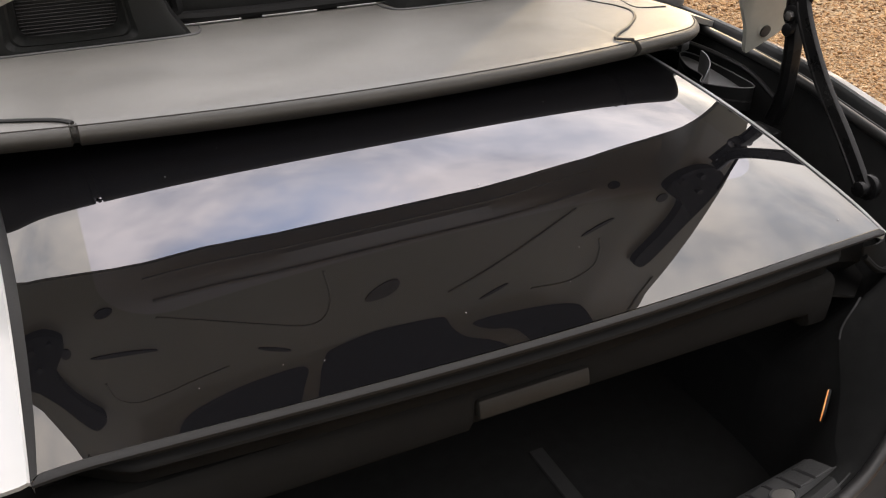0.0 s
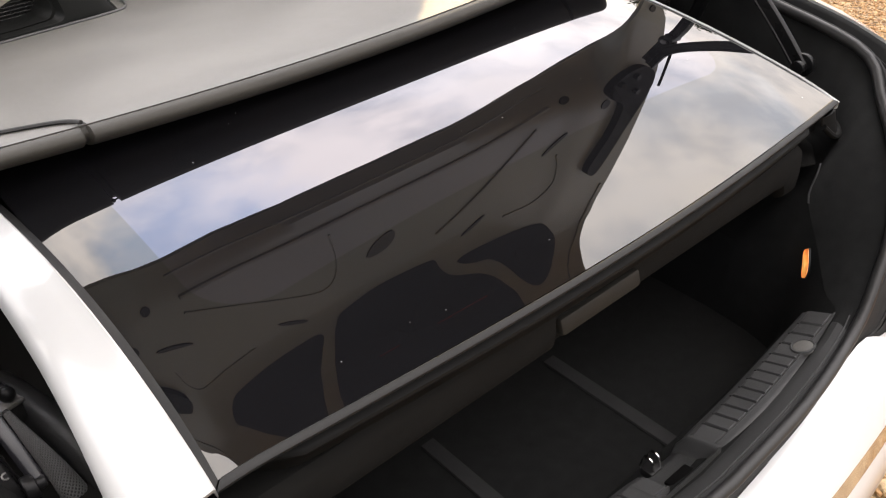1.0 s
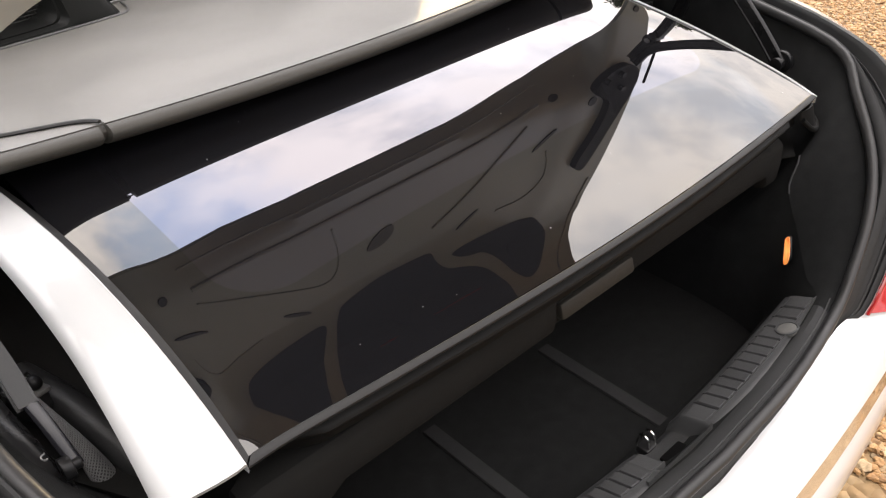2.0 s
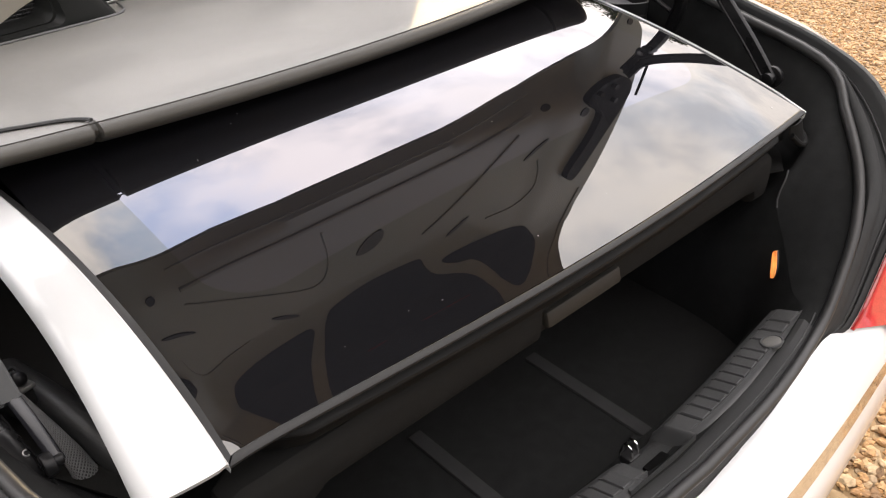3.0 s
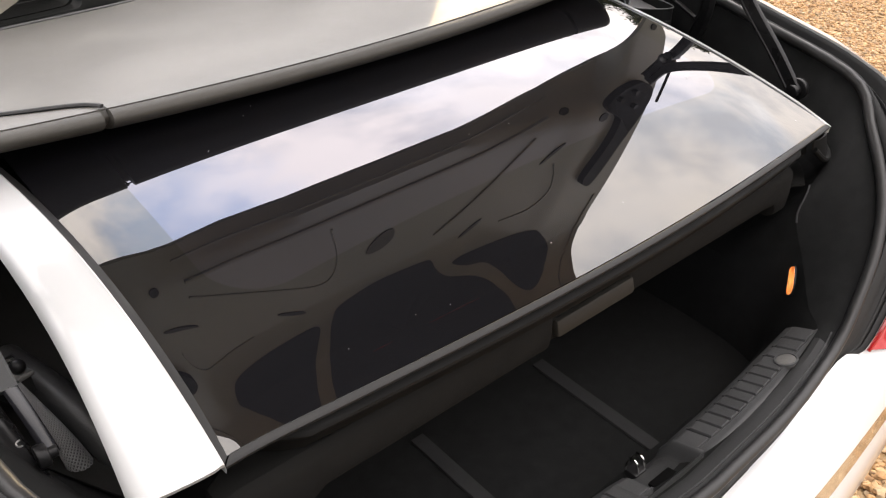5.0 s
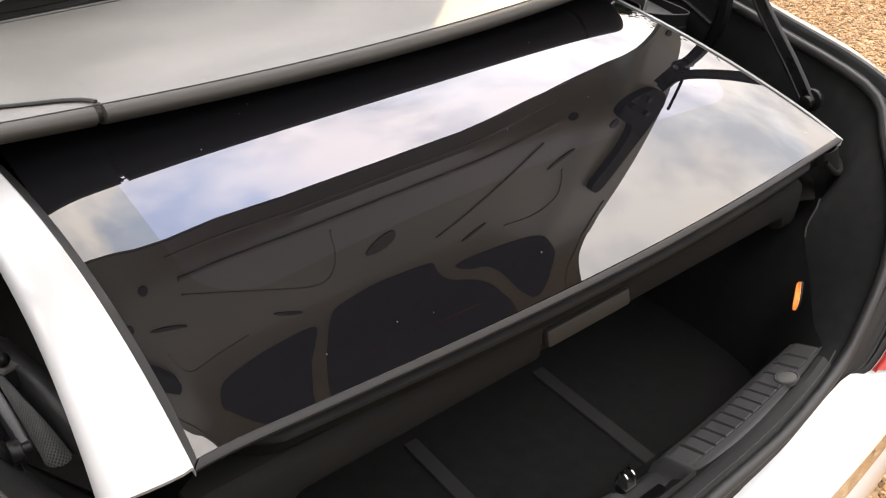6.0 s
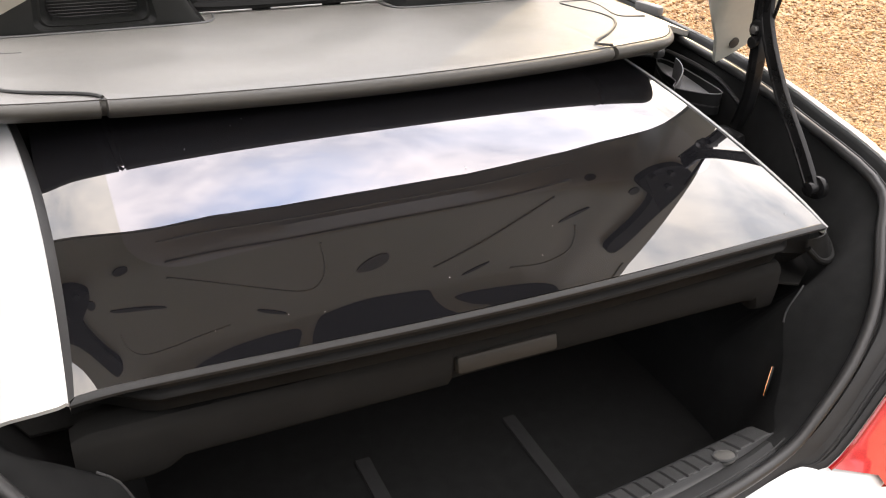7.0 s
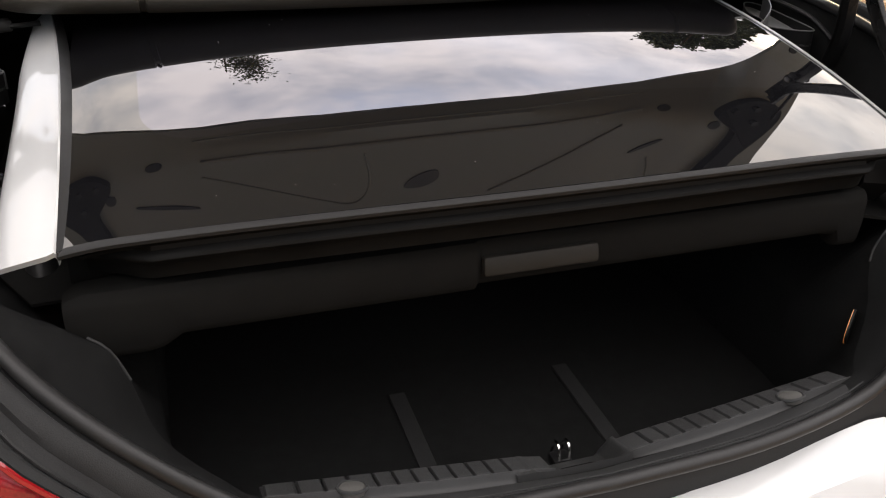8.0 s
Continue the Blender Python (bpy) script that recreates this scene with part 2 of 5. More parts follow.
def stone_material():
    m = bpy.data.materials.new("flint_gravel_stone")
    m.use_nodes = True
    n, l = m.node_tree.nodes, m.node_tree.links
    b = n["Principled BSDF"]
    b.inputs["Roughness"].default_value = 0.75
    geo = n.new("ShaderNodeNewGeometry")
    ramp = n.new("ShaderNodeValToRGB")
    e = ramp.color_ramp.elements
    e[0].position, e[0].color = 0.0, (0.135, 0.075, 0.032, 1)
    e[1].position, e[1].color = 1.0, (0.47, 0.34, 0.19, 1)
    for p, c in ((0.25, (0.27, 0.145, 0.055, 1)), (0.55, (0.35, 0.20, 0.08, 1)), (0.75, (0.39, 0.25, 0.115, 1)), (0.87, (0.25, 0.18, 0.105, 1))):
        x = e.new(p); x.color = c
    l.new(geo.outputs["Random Per Island"], ramp.inputs[0])
    tc = n.new("ShaderNodeTexCoord")
    nz = n.new("ShaderNodeTexNoise"); nz.inputs["Scale"].default_value = 90; nz.inputs["Detail"].default_value = 4
    l.new(tc.outputs["Object"], nz.inputs["Vector"])
    mr = n.new("ShaderNodeMapRange"); mr.inputs["To Min"].default_value, mr.inputs["To Max"].default_value = 0.7, 1.25
    mr.inputs["From Min"].default_value, mr.inputs["From Max"].default_value = 0.3, 0.7
    l.new(nz.outputs[0], mr.inputs["Value"])
    mul = n.new("ShaderNodeMixRGB"); mul.blend_type = "MULTIPLY"; mul.inputs[0].default_value = 1
    l.new(ramp.outputs[0], mul.inputs[1]); l.new(mr.outputs[0], mul.inputs[2])
    l.new(mul.outputs[0], b.inputs["Base Color"])
    bp = n.new("ShaderNodeBump"); bp.inputs["Strength"].default_value = 0.5; bp.inputs["Distance"].default_value = 0.002
    l.new(nz.outputs[0], bp.inputs["Height"]); l.new(bp.outputs[0], b.inputs["Normal"])
    return m


def ground_material():
    """Gravel drive seen far off: cells of stone colour with dark gaps."""
    m = bpy.data.materials.new("gravel_ground")
    m.use_nodes = True
    n, l = m.node_tree.nodes, m.node_tree.links
    b = n["Principled BSDF"]
    b.inputs["Roughness"].default_value = 0.9
    tc = n.new("ShaderNodeTexCoord")
    vo = n.new("ShaderNodeTexVoronoi"); vo.inputs["Scale"].default_value = 34
    l.new(tc.outputs["Object"], vo.inputs["Vector"])
    sp = n.new("ShaderNodeSeparateColor"); l.new(vo.outputs["Color"], sp.inputs[0])
    ramp = n.new("ShaderNodeValToRGB")
    e = ramp.color_ramp.elements
    e[0].position, e[0].color = 0.0, (0.125, 0.075, 0.037, 1)
    e[1].position, e[1].color = 1.0, (0.37, 0.26, 0.14, 1)
    x = e.new(0.5); x.color = (0.27, 0.175, 0.083, 1)
    l.new(sp.outputs[0], ramp.inputs[0])
    nz = n.new("ShaderNodeTexNoise"); nz.inputs["Scale"].default_value = 0.8; nz.inputs["Detail"].default_value = 5
    l.new(tc.outputs["Object"], nz.inputs["Vector"])
    mr = n.new("ShaderNodeMapRange"); mr.inputs["To Min"].default_value, mr.inputs["To Max"].default_value = 0.75, 1.15
    l.new(nz.outputs[0], mr.inputs["Value"])
    mul = n.new("ShaderNodeMixRGB"); mul.blend_type = "MULTIPLY"; mul.inputs[0].default_value = 1
    l.new(ramp.outputs[0], mul.inputs[1]); l.new(mr.outputs[0], mul.inputs[2])
    l.new(mul.outputs[0], b.inputs["Base Color"])
    bp = n.new("ShaderNodeBump"); bp.inputs["Strength"].default_value = 1.0; bp.inputs["Distance"].default_value = 0.02
    bp.invert = True
    l.new(vo.outputs["Distance"], bp.inputs["Height"]); l.new(bp.outputs[0], b.inputs["Normal"])
    return m


FUNNEL = material("grey_scoop_plastic", (0.10, 0.10, 0.10), 0.4, vary=0.2)
STONE, GROUND = stone_material(), ground_material()


# ---------------------------------------------------------------- mesh helpers
def link(name, verts, faces, mat, parent=None, label="", smooth=True):
    me = bpy.data.meshes.new(name)
    me.from_pydata([tuple(v) for v in verts], [], faces)
    bm = bmesh.new(); bm.from_mesh(me)
    bmesh.ops.recalc_face_normals(bm, faces=bm.faces)
    bm.to_mesh(me); bm.free()
    if smooth:
        me.polygons.foreach_set("use_smooth", [True] * len(me.polygons))
        me.set_sharp_from_angle(angle=radians(38))
    me.materials.append(mat)
    ob = new(name, me)
    if parent:
        ob.parent = parent
    return tagged(ob, label)


def part(name, bm, mat, parent, label="", smooth=True):
    me = bpy.data.meshes.new(name)
    bmesh.ops.recalc_face_normals(bm, faces=bm.faces)
    bm.to_mesh(me); bm.free()
    if smooth:
        me.polygons.foreach_set("use_smooth", [True] * len(me.polygons))
        me.set_sharp_from_angle(angle=radians(38))
    me.materials.append(mat)
    ob = new(name, me)
    if parent:
        ob.parent = parent
    return tagged(ob, label)


def spline(points, n, closed=False):
    """n points evenly along a Catmull-Rom curve through the given points."""
    p = [Vector(q) for q in points]
    ext = [p[-1]] + p + [p[0], p[1]] if closed else [2 * p[0] - p[1]] + p + [2 * p[-1] - p[-2]]
    seg = len(p) if closed else len(p) - 1
    out = []
    for i in range(n):
        u = i * seg / (n if closed else n - 1)
        k = min(int(u), seg - 1); t = u - k
        a, b, c, d = ext[k], ext[k + 1], ext[k + 2], ext[k + 3]
        out.append(0.5 * (2 * b + (c - a) * t + (2 * a - 5 * b + 4 * c - d) * t * t + (3 * b - a - 3 * c + d) * t ** 3))
    return out


def sheet(rows, thick=0.0, down=Vector((0, 0, -1))):
    """A grid of rows of points as verts and faces; with thick, a closed slab offset along down."""
    nr, nc = len(rows), len(rows[0])
    v = [Vector(p) for r in rows for p in r]
    f = [(i * nc + j, i * nc + j + 1, (i + 1) * nc + j + 1, (i + 1) * nc + j) for i in range(nr - 1) for j in range(nc - 1)]
    if thick:
        k = len(v)
        v += [p + down * thick for p in v]
        f += [tuple(k + q for q in reversed(g)) for g in f]
        rim = [j for j in range(nc)] + [i * nc + nc - 1 for i in range(1, nr)] + [(nr - 1) * nc + j for j in range(nc - 2, -1, -1)] + [i * nc for i in range(nr - 2, 0, -1)]
        f += [(a, b, k + b, k + a) for a, b in zip(rim, rim[1:] + rim[:1])]
    return v, f


def tube(path, radius, sides=8, flat=1.0, up=Vector((0, 0, 1)), closed=False):
    """A round or flattened tube along a path, with capped ends; radius may be a list."""
    pts = [Vector(p) for p in path]
    n = len(pts)
    v, f = [], []
    for i, p in enumerate(pts):
        a, b = (pts[i - 1], pts[(i + 1) % n]) if closed else (pts[max(i - 1, 0)], pts[min(i + 1, n - 1)])
        t = (b - a).normalized()
        s = t.cross(up)
        s = s.normalized() if s.length > 1e-4 else t.orthogonal().normalized()
        w = s.cross(t)
        r = radius[i] if isinstance(radius, (list, tuple)) else radius
        for k in range(sides):
            c = 2 * math.pi * k / sides
            v.append(p + s * (r * math.cos(c)) + w * (r * flat * math.sin(c)))
    for i in range(n if closed else n - 1):
        j = (i + 1) % n
        f += [(i * sides + k, i * sides + (k + 1) % sides, j * sides + (k + 1) % sides, j * sides + k) for k in range(sides)]
    if not closed:
        f += [tuple(range(sides)), tuple((n - 1) * sides + k for k in reversed(range(sides)))]
    return v, f


def rounded_box(size, bevel, m=Matrix(), segments=2):
    bm = bmesh.new()
    bmesh.ops.create_cube(bm, size=1)
    bmesh.ops.scale(bm, vec=Vector(size), verts=bm.verts)
    if bevel:
        bmesh.ops.bevel(bm, geom=list(bm.edges), offset=bevel, segments=segments, affect="EDGES", profile=0.5)
    bmesh.ops.transform(bm, matrix=m, verts=bm.verts)
    return bm


def disc(radius, depth, bevel, m=Matrix(), sides=24):
    bm = bmesh.new()
    bmesh.ops.create_cone(bm, cap_ends=True, segments=sides, radius1=radius, radius2=radius, depth=depth)
    if bevel:
        rim = [e for e in bm.edges if abs(e.verts[0].co.z - e.verts[1].co.z) < 1e-6]
        bmesh.ops.bevel(bm, geom=rim, offset=bevel, segments=2, affect="EDGES", profile=0.5)
    bmesh.ops.transform(bm, matrix=m, verts=bm.verts)
    return bm


def prism(outline, place, depth):
    """A flat outline (a, b) raised by depth: place(a, b, d) gives the point."""
    k = len(outline)
    v = [place(a, b, 0.0) for a, b in outline] + [place(a, b, depth) for a, b in outline]
    f = [tuple(range(k)), tuple(reversed(range(k, 2 * k)))]
    f += [(i, (i + 1) % k, k + (i + 1) % k, k + i) for i in range(k)]
    return v, f


def both(points):
    """A right half, from the middle outwards, with its mirror image in front."""
    p = [Vector(q) for q in points]
    left = [Vector((-q.x, q.y, q.z)) for q in reversed(p)]
    return left[:-1] + p if abs(p[0].x) < 1e-6 else left + p


def mirror(points):
    return [Vector((-Vector(q).x, Vector(q).y, Vector(q).z)) for q in points]


# ---------------------------------------------------------------- ground
def ground_sheet():
    rows = [[(-900 + 1800 * i / 12, -900 + 1800 * j / 12, 0.0) for i in range(13)] for j in range(13)]
    v, f = sheet(rows)
    tagged(link("ground", v, f, GROUND, smooth=False), "golden flint gravel drive, loose and uneven", "gravel drive", kind="structure")


ground_sheet()


def stones(name, count, area, size, level, seed):
    """Loose flints as one mesh of angular, flattened stones over the area (x0, x1, y0, y1)."""
    rng = np.random.default_rng(seed)
    bm = bmesh.new()
    bmesh.ops.create_icosphere(bm, subdivisions=level, radius=1)
    base = np.array([v.co for v in bm.verts])
    tri = np.array([[v.index for v in f.verts] for f in bm.faces])
    bm.free()
    n, k = count, len(base)
    x = rng.uniform(area[0], area[1], n); y = rng.uniform(area[2], area[3], n)
    r = size * rng.lognormal(0, 0.3, n)
    stretch = np.stack([rng.uniform(0.8, 1.35, n), rng.uniform(0.65, 1.0, n), rng.uniform(0.4, 0.7, n)], 1)
    p = base[None] * (1 + rng.normal(0, 0.13, (n, k, 1)))
    p = p * stretch[:, None] * r[:, None, None]
    a = rng.uniform(0, 6.283, n); tilt = rng.normal(0, 0.35, n)
    ca, sa, ct, st = np.cos(a), np.sin(a), np.cos(tilt), np.sin(tilt)
    px, py, pz = p[..., 0], p[..., 1], p[..., 2]
    px, pz = px * ct[:, None] + pz * st[:, None], -px * st[:, None] + pz * ct[:, None]
    px, py = px * ca[:, None] - py * sa[:, None], px * sa[:, None] + py * ca[:, None]
    lift = rng.uniform(-0.1, 0.9, n) * r * 0.8
    v = np.stack([px + x[:, None], py + y[:, None], pz + lift[:, None]], -1).reshape(-1, 3)
    f = (tri[None] + (np.arange(n) * k)[:, None, None]).reshape(-1, 3)
    me = bpy.data.meshes.new(name)
    me.from_pydata(v.tolist(), [], f.tolist())
    me.materials.append(STONE)
    return tagged(new(name, me), "loose golden and grey flint stones on the drive", "gravel", kind="stuff")


stones("gravel_stones", 12500, (0.72, 2.0, -0.85, 0.85), 0.0098, 2, 3)
stones("gravel_stones", 70000, (0.95, 4.2, 0.3, 4.0), 0.0064, 1, 4)
stones("gravel_stones", 30000, (1.0, 9.0, 3.6, 8.5), 0.0125, 1, 5)
stones("gravel_stones", 16000, (4.1, 7.5, 0.8, 3.7), 0.0105, 1, 8)
stones("gravel_stones", 5000, (0.0, 2.0, -2.0, -0.85), 0.0105, 1, 7)
stones("gravel_stones", 2500, (-2.2, -0.7, -0.9, 0.6), 0.0165, 1, 6)

# ---------------------------------------------------------------- the car
car = tagged(new("convertible_car"), "white convertible with its boot open and glass roof folded inside", "car")
car.location = (0, 0, 0)

# stations along the right half of the boot opening, from the middle of the sill round to the shoulder
RING = [(0, -0.220, 0.642), (0.2, -0.210, 0.640), (0.36, -0.188, 0.655), (0.435, -0.172, 0.697), (0.515, -0.146, 0.760), (0.587, -0.101, 0.819),
        (0.655, -0.029, 0.880), (0.718, 0.05, 0.929), (0.744, 0.25, 0.962), (0.757, 0.42, 0.986), (0.765, 0.65, 1.002), (0.775, 0.88, 1.002)]
EDGE = [(0, -0.216, 0.588), (0.2, -0.208, 0.597), (0.39, -0.190, 0.619), (0.455, -0.204, 0.616), (0.545, -0.194, 0.724), (0.622, -0.178, 0.816),
        (0.705, -0.06, 0.920), (0.762, 0.08, 0.954), (0.786, 0.25, 0.979), (0.798, 0.42, 1.003), (0.803, 0.65, 1.018), (0.815, 0.88, 1.018)]
ROLL = [(0, -0.270, 0.582), (0.2, -0.262, 0.586), (0.41, -0.243, 0.596), (0.53, -0.228, 0.600), (0.64, -0.196, 0.745), (0.72, -0.140, 0.838),
        (0.775, -0.03, 0.890), (0.800, 0.09, 0.942), (0.818, 0.25, 0.970), (0.826, 0.42, 0.994), (0.828, 0.65, 1.008), (0.838, 0.88, 1.008)]
FACE = [(0, -0.295, 0.552), (0.2, -0.286, 0.552), (0.42, -0.268, 0.553), (0.56, -0.248, 0.556), (0.70, -0.195, 0.60), (0.79, -0.110, 0.70),
        (0.845, 0.0, 0.78), (0.872, 0.11, 0.82), (0.887, 0.25, 0.84), (0.895, 0.42, 0.85), (0.90, 0.65, 0.86), (0.90, 0.88, 0.86)]
BELT = [(0, -0.322, 0.506), (0.2, -0.309, 0.504), (0.42, -0.284, 0.503), (0.58, -0.258, 0.503), (0.72, -0.196, 0.51), (0.825, -0.10, 0.52),
        (0.88, 0.01, 0.55), (0.90, 0.12, 0.57), (0.905, 0.25, 0.58), (0.905, 0.42, 0.58), (0.905, 0.65, 0.58), (0.905, 0.88, 0.58)]
SKIRT = [(x, y - 0.005 if y < 0 else y, z - 0.046) for x, y, z in BELT]
FOOT = [(x * 0.97, y + 0.05 if y < 0 else y, 0.20) for x, y, z in SKIRT]
TRAY = [(0, -0.178, 0.622), (0.2, -0.170, 0.632), (0.37, -0.150, 0.653), (0.425, -0.105, 0.656), (0.484, -0.052, 0.688), (0.510, -0.010, 0.745),
        (0.538, -0.004, 0.792), (0.618, 0.045, 0.801), (0.690, 0.25, 0.800), (0.72, 0.42, 0.800), (0.74, 0.65, 0.80), (0.75, 0.88, 0.80)]
WELL = [(0, -0.075, 0.45), (0.2, -0.075, 0.45), (0.37, -0.065, 0.45), (0.43, -0.05, 0.45), (0.462, -0.02, 0.45), (0.478, 0.03, 0.45),
        (0.485, 0.08, 0.45), (0.49, 0.15, 0.45), (0.49, 0.27, 0.45), (0.49, 0.42, 0.45), (0.49, 0.62, 0.45), (0.49, 0.85, 0.45)]
NS = 46
ring, edge, roll_, face_, belt, skirt, foot, tray, well = (spline(c, NS) for c in (RING, EDGE, ROLL, FACE, BELT, SKIRT, FOOT, TRAY, WELL))


def shift(line, dx, dy, dz):
    return [Vector((p.x + dx * min(1, abs(p.x) / 0.1), p.y + dy, p.z + dz)) for p in line]


def between(a, b, k):
    return [p.lerp(q, k) for p, q in zip(a, b)]


def full(lines):
    return [both(l) for l in lines]


# painted bodywork round the opening: lip, rear bumper and quarter panels in one pressing
lip_in = [p + Vector((0, 0, -0.03)) for p in edge]
v, f = sheet(full([lip_in, edge, between(edge, roll_, 0.5), roll_, between(roll_, face_, 0.45), face_, between(face_, belt, 0.10)]))
link("body", v, f, PAINT, car, "glossy white painted rear body and bumper")
band_low = between(face_, belt, 0.52)
v, f = sheet(full([shift(band_low, 0, 0.006, -0.004), band_low, between(band_low, belt, 0.6), between(belt, skirt, 0.1), skirt, foot]))
link("bumper", v, f, PAINT, car, "white lower bumper and body sides")
# bright strip across the bumper
strip_in, strip_out = shift(between(face_, belt, 0.10), 0, 0.001, -0.002), shift(band_low, 0, -0.001, 0.0)
v, f = sheet(full([strip_in, between(strip_in, strip_out, 0.5), strip_out]))
link("bumper_trim", v, f, CHROME, car, "polished strip mirroring the gravel")

# gutter between seal and paint: a second seal lip, a drain valley and an outer flange
def ledge(k, dz):
    return [p.lerp(q, k) + Vector((0, 0, dz)) for p, q in zip(ring, edge)]


v, f = sheet(full([ledge(0, -0.012), ledge(0.14, -0.014), ledge(0.22, -0.012), ledge(0.44, -0.014), ledge(0.50, -0.020), ledge(0.60, -0.022), ledge(0.72, -0.020), ledge(0.79, -0.007), ledge(0.84, -0.0035), ledge(0.95, -0.003), lip_in]))
link("gutter", v, f, GUTTER, car, "matt grey drain channel round the boot")
v, f = tube(both(ring), 0.0092, 10)
link("boot_seal", v, f, RUBBER, car, "soft black rubber boot seal")
v, f = sheet(full([ledge(0.155, -0.013), ledge(0.165, -0.005), ledge(0.20, -0.0005), ledge(0.28, 0.001), ledge(0.37, -0.001), ledge(0.44, -0.006), ledge(0.465, -0.016)]))
link("outer_seal_lip", v, f, GUTTER, car, "grey outer lip of the boot seal")
v, f = tube(both(ledge(0.66, -0.0185)), 0.0022, 6)
link("gutter_rib", v, f, RUBBER, car)

# boot lining
t1 = [p + Vector((0, 0, 0.004)) for p in between(ring, tray, 0.35)]
t2 = [p + Vector((0, 0, 0.006)) for p in between(ring, tray, 0.75)]
SILL_END = int((NS - 1) * 2.1 / 11)
lining = [shift(ring, 0, 0, -0.010), t1, t2, tray]
v, f = sheet(full([l[:SILL_END + 1] for l in lining]))
link("sill_lining", v, f, GUTTER, car, "grey plastic sill between seal and trim")
for side in (lambda l: l, mirror):
    v, f = sheet([side(l[SILL_END:]) for l in lining])
    link("side_lining", v, f, CARPET, car, "black felt-covered boot side trim")
for k, r in ((0.20, 0.0016), (0.42, 0.0011)):
    v, f = tube(both([p + Vector((0, 0, 0.004 * k / 0.35 if k < 0.35 else 0.005)) for p in between(shift(ring, 0, 0, -0.010 * (1 - min(1, k / 0.35))), tray, k)[:SILL_END + 2]]), r, 6)
    link("sill_bead", v, f, TRIM, car, "fine raised line along the sill")
mid = [Vector((q.x * 1.0, q.y, p.z * 0.5 + q.z * 0.5)) for p, q in zip(tray, well)]
v, f = sheet(full([tray, between(tray, mid, 0.12), mid, well]))
link("boot_lining", v, f, CARPET, car, "black carpeted boot walls")
v, f = sheet([[(-0.52, -0.1, 0.452), (0.52, -0.1, 0.452)], [(-0.52, 0.86, 0.452), (0.52, 0.86, 0.452)]], 0.02)
link("boot_floor", v, f, CARPET, car, "black carpeted boot floor")
v, f = sheet([[(-0.72, 0.86, 0.44), (0.72, 0.86, 0.44)], [(-0.72, 0.86, 1.03), (0.72, 0.86, 1.03)]], 0.02, Vector((0, 1, 0)))
link("bulkhead", v, f, CARPET, car, "black panel behind the rear seats")
for x in (-0.135, 0.155):
    v, f = sheet([[(x - 0.014, y, 0.4535), (x - 0.0125, y, 0.457), (x + 0.0125, y, 0.457), (x + 0.014, y, 0.4535)] for y in (-0.06, 0.05, 0.15, 0.235)])
    link("floor_strap", v, f, STRAP, car, "flat grey webbing strip on the boot floor")

# thin lighter tubes paint the highlight along the side trim edges
for s in (1, -1):
    line = [p + Vector((0, 0.001, 0.002)) for p in tray[int((NS - 1) * 4.9 / 11):int((NS - 1) * 6.4 / 11)]]
    v, f = tube(line if s > 0 else mirror(line), 0.0016, 6)
    link("trim_edge", v, f, TRIM, car, "light grey line drawn as the highlight on the side trim edge")

# sill trim: ribbed plates either side of the latch
sill_in = spline([(0.045, -0.121, 0.607), (0.075, -0.122, 0.615), (0.12, -0.123, 0.622), (0.215, -0.119, 0.629), (0.386, -0.107, 0.639)], 40)
sill_out = spline([(0.045, -0.176, 0.6230), (0.075, -0.182, 0.6345), (0.12, -0.184, 0.6425), (0.215, -0.180, 0.6495), (0.384, -0.164, 0.6625)], 40)


def at_len(line, x):
    k = max(0, min(len(line) - 2, next((i for i in range(len(line) - 1) if line[i + 1].x >= x), len(line) - 2)))
    a, b = line[k], line[k + 1]
    return a.lerp(b, max(0.0, min(1.0, (x - a.x) / max(1e-6, b.x - a.x))))


SLOTS = [0.082 + 0.0222 * i for i in range(9)] + [0.2895, 0.318, 0.347, 0.384]


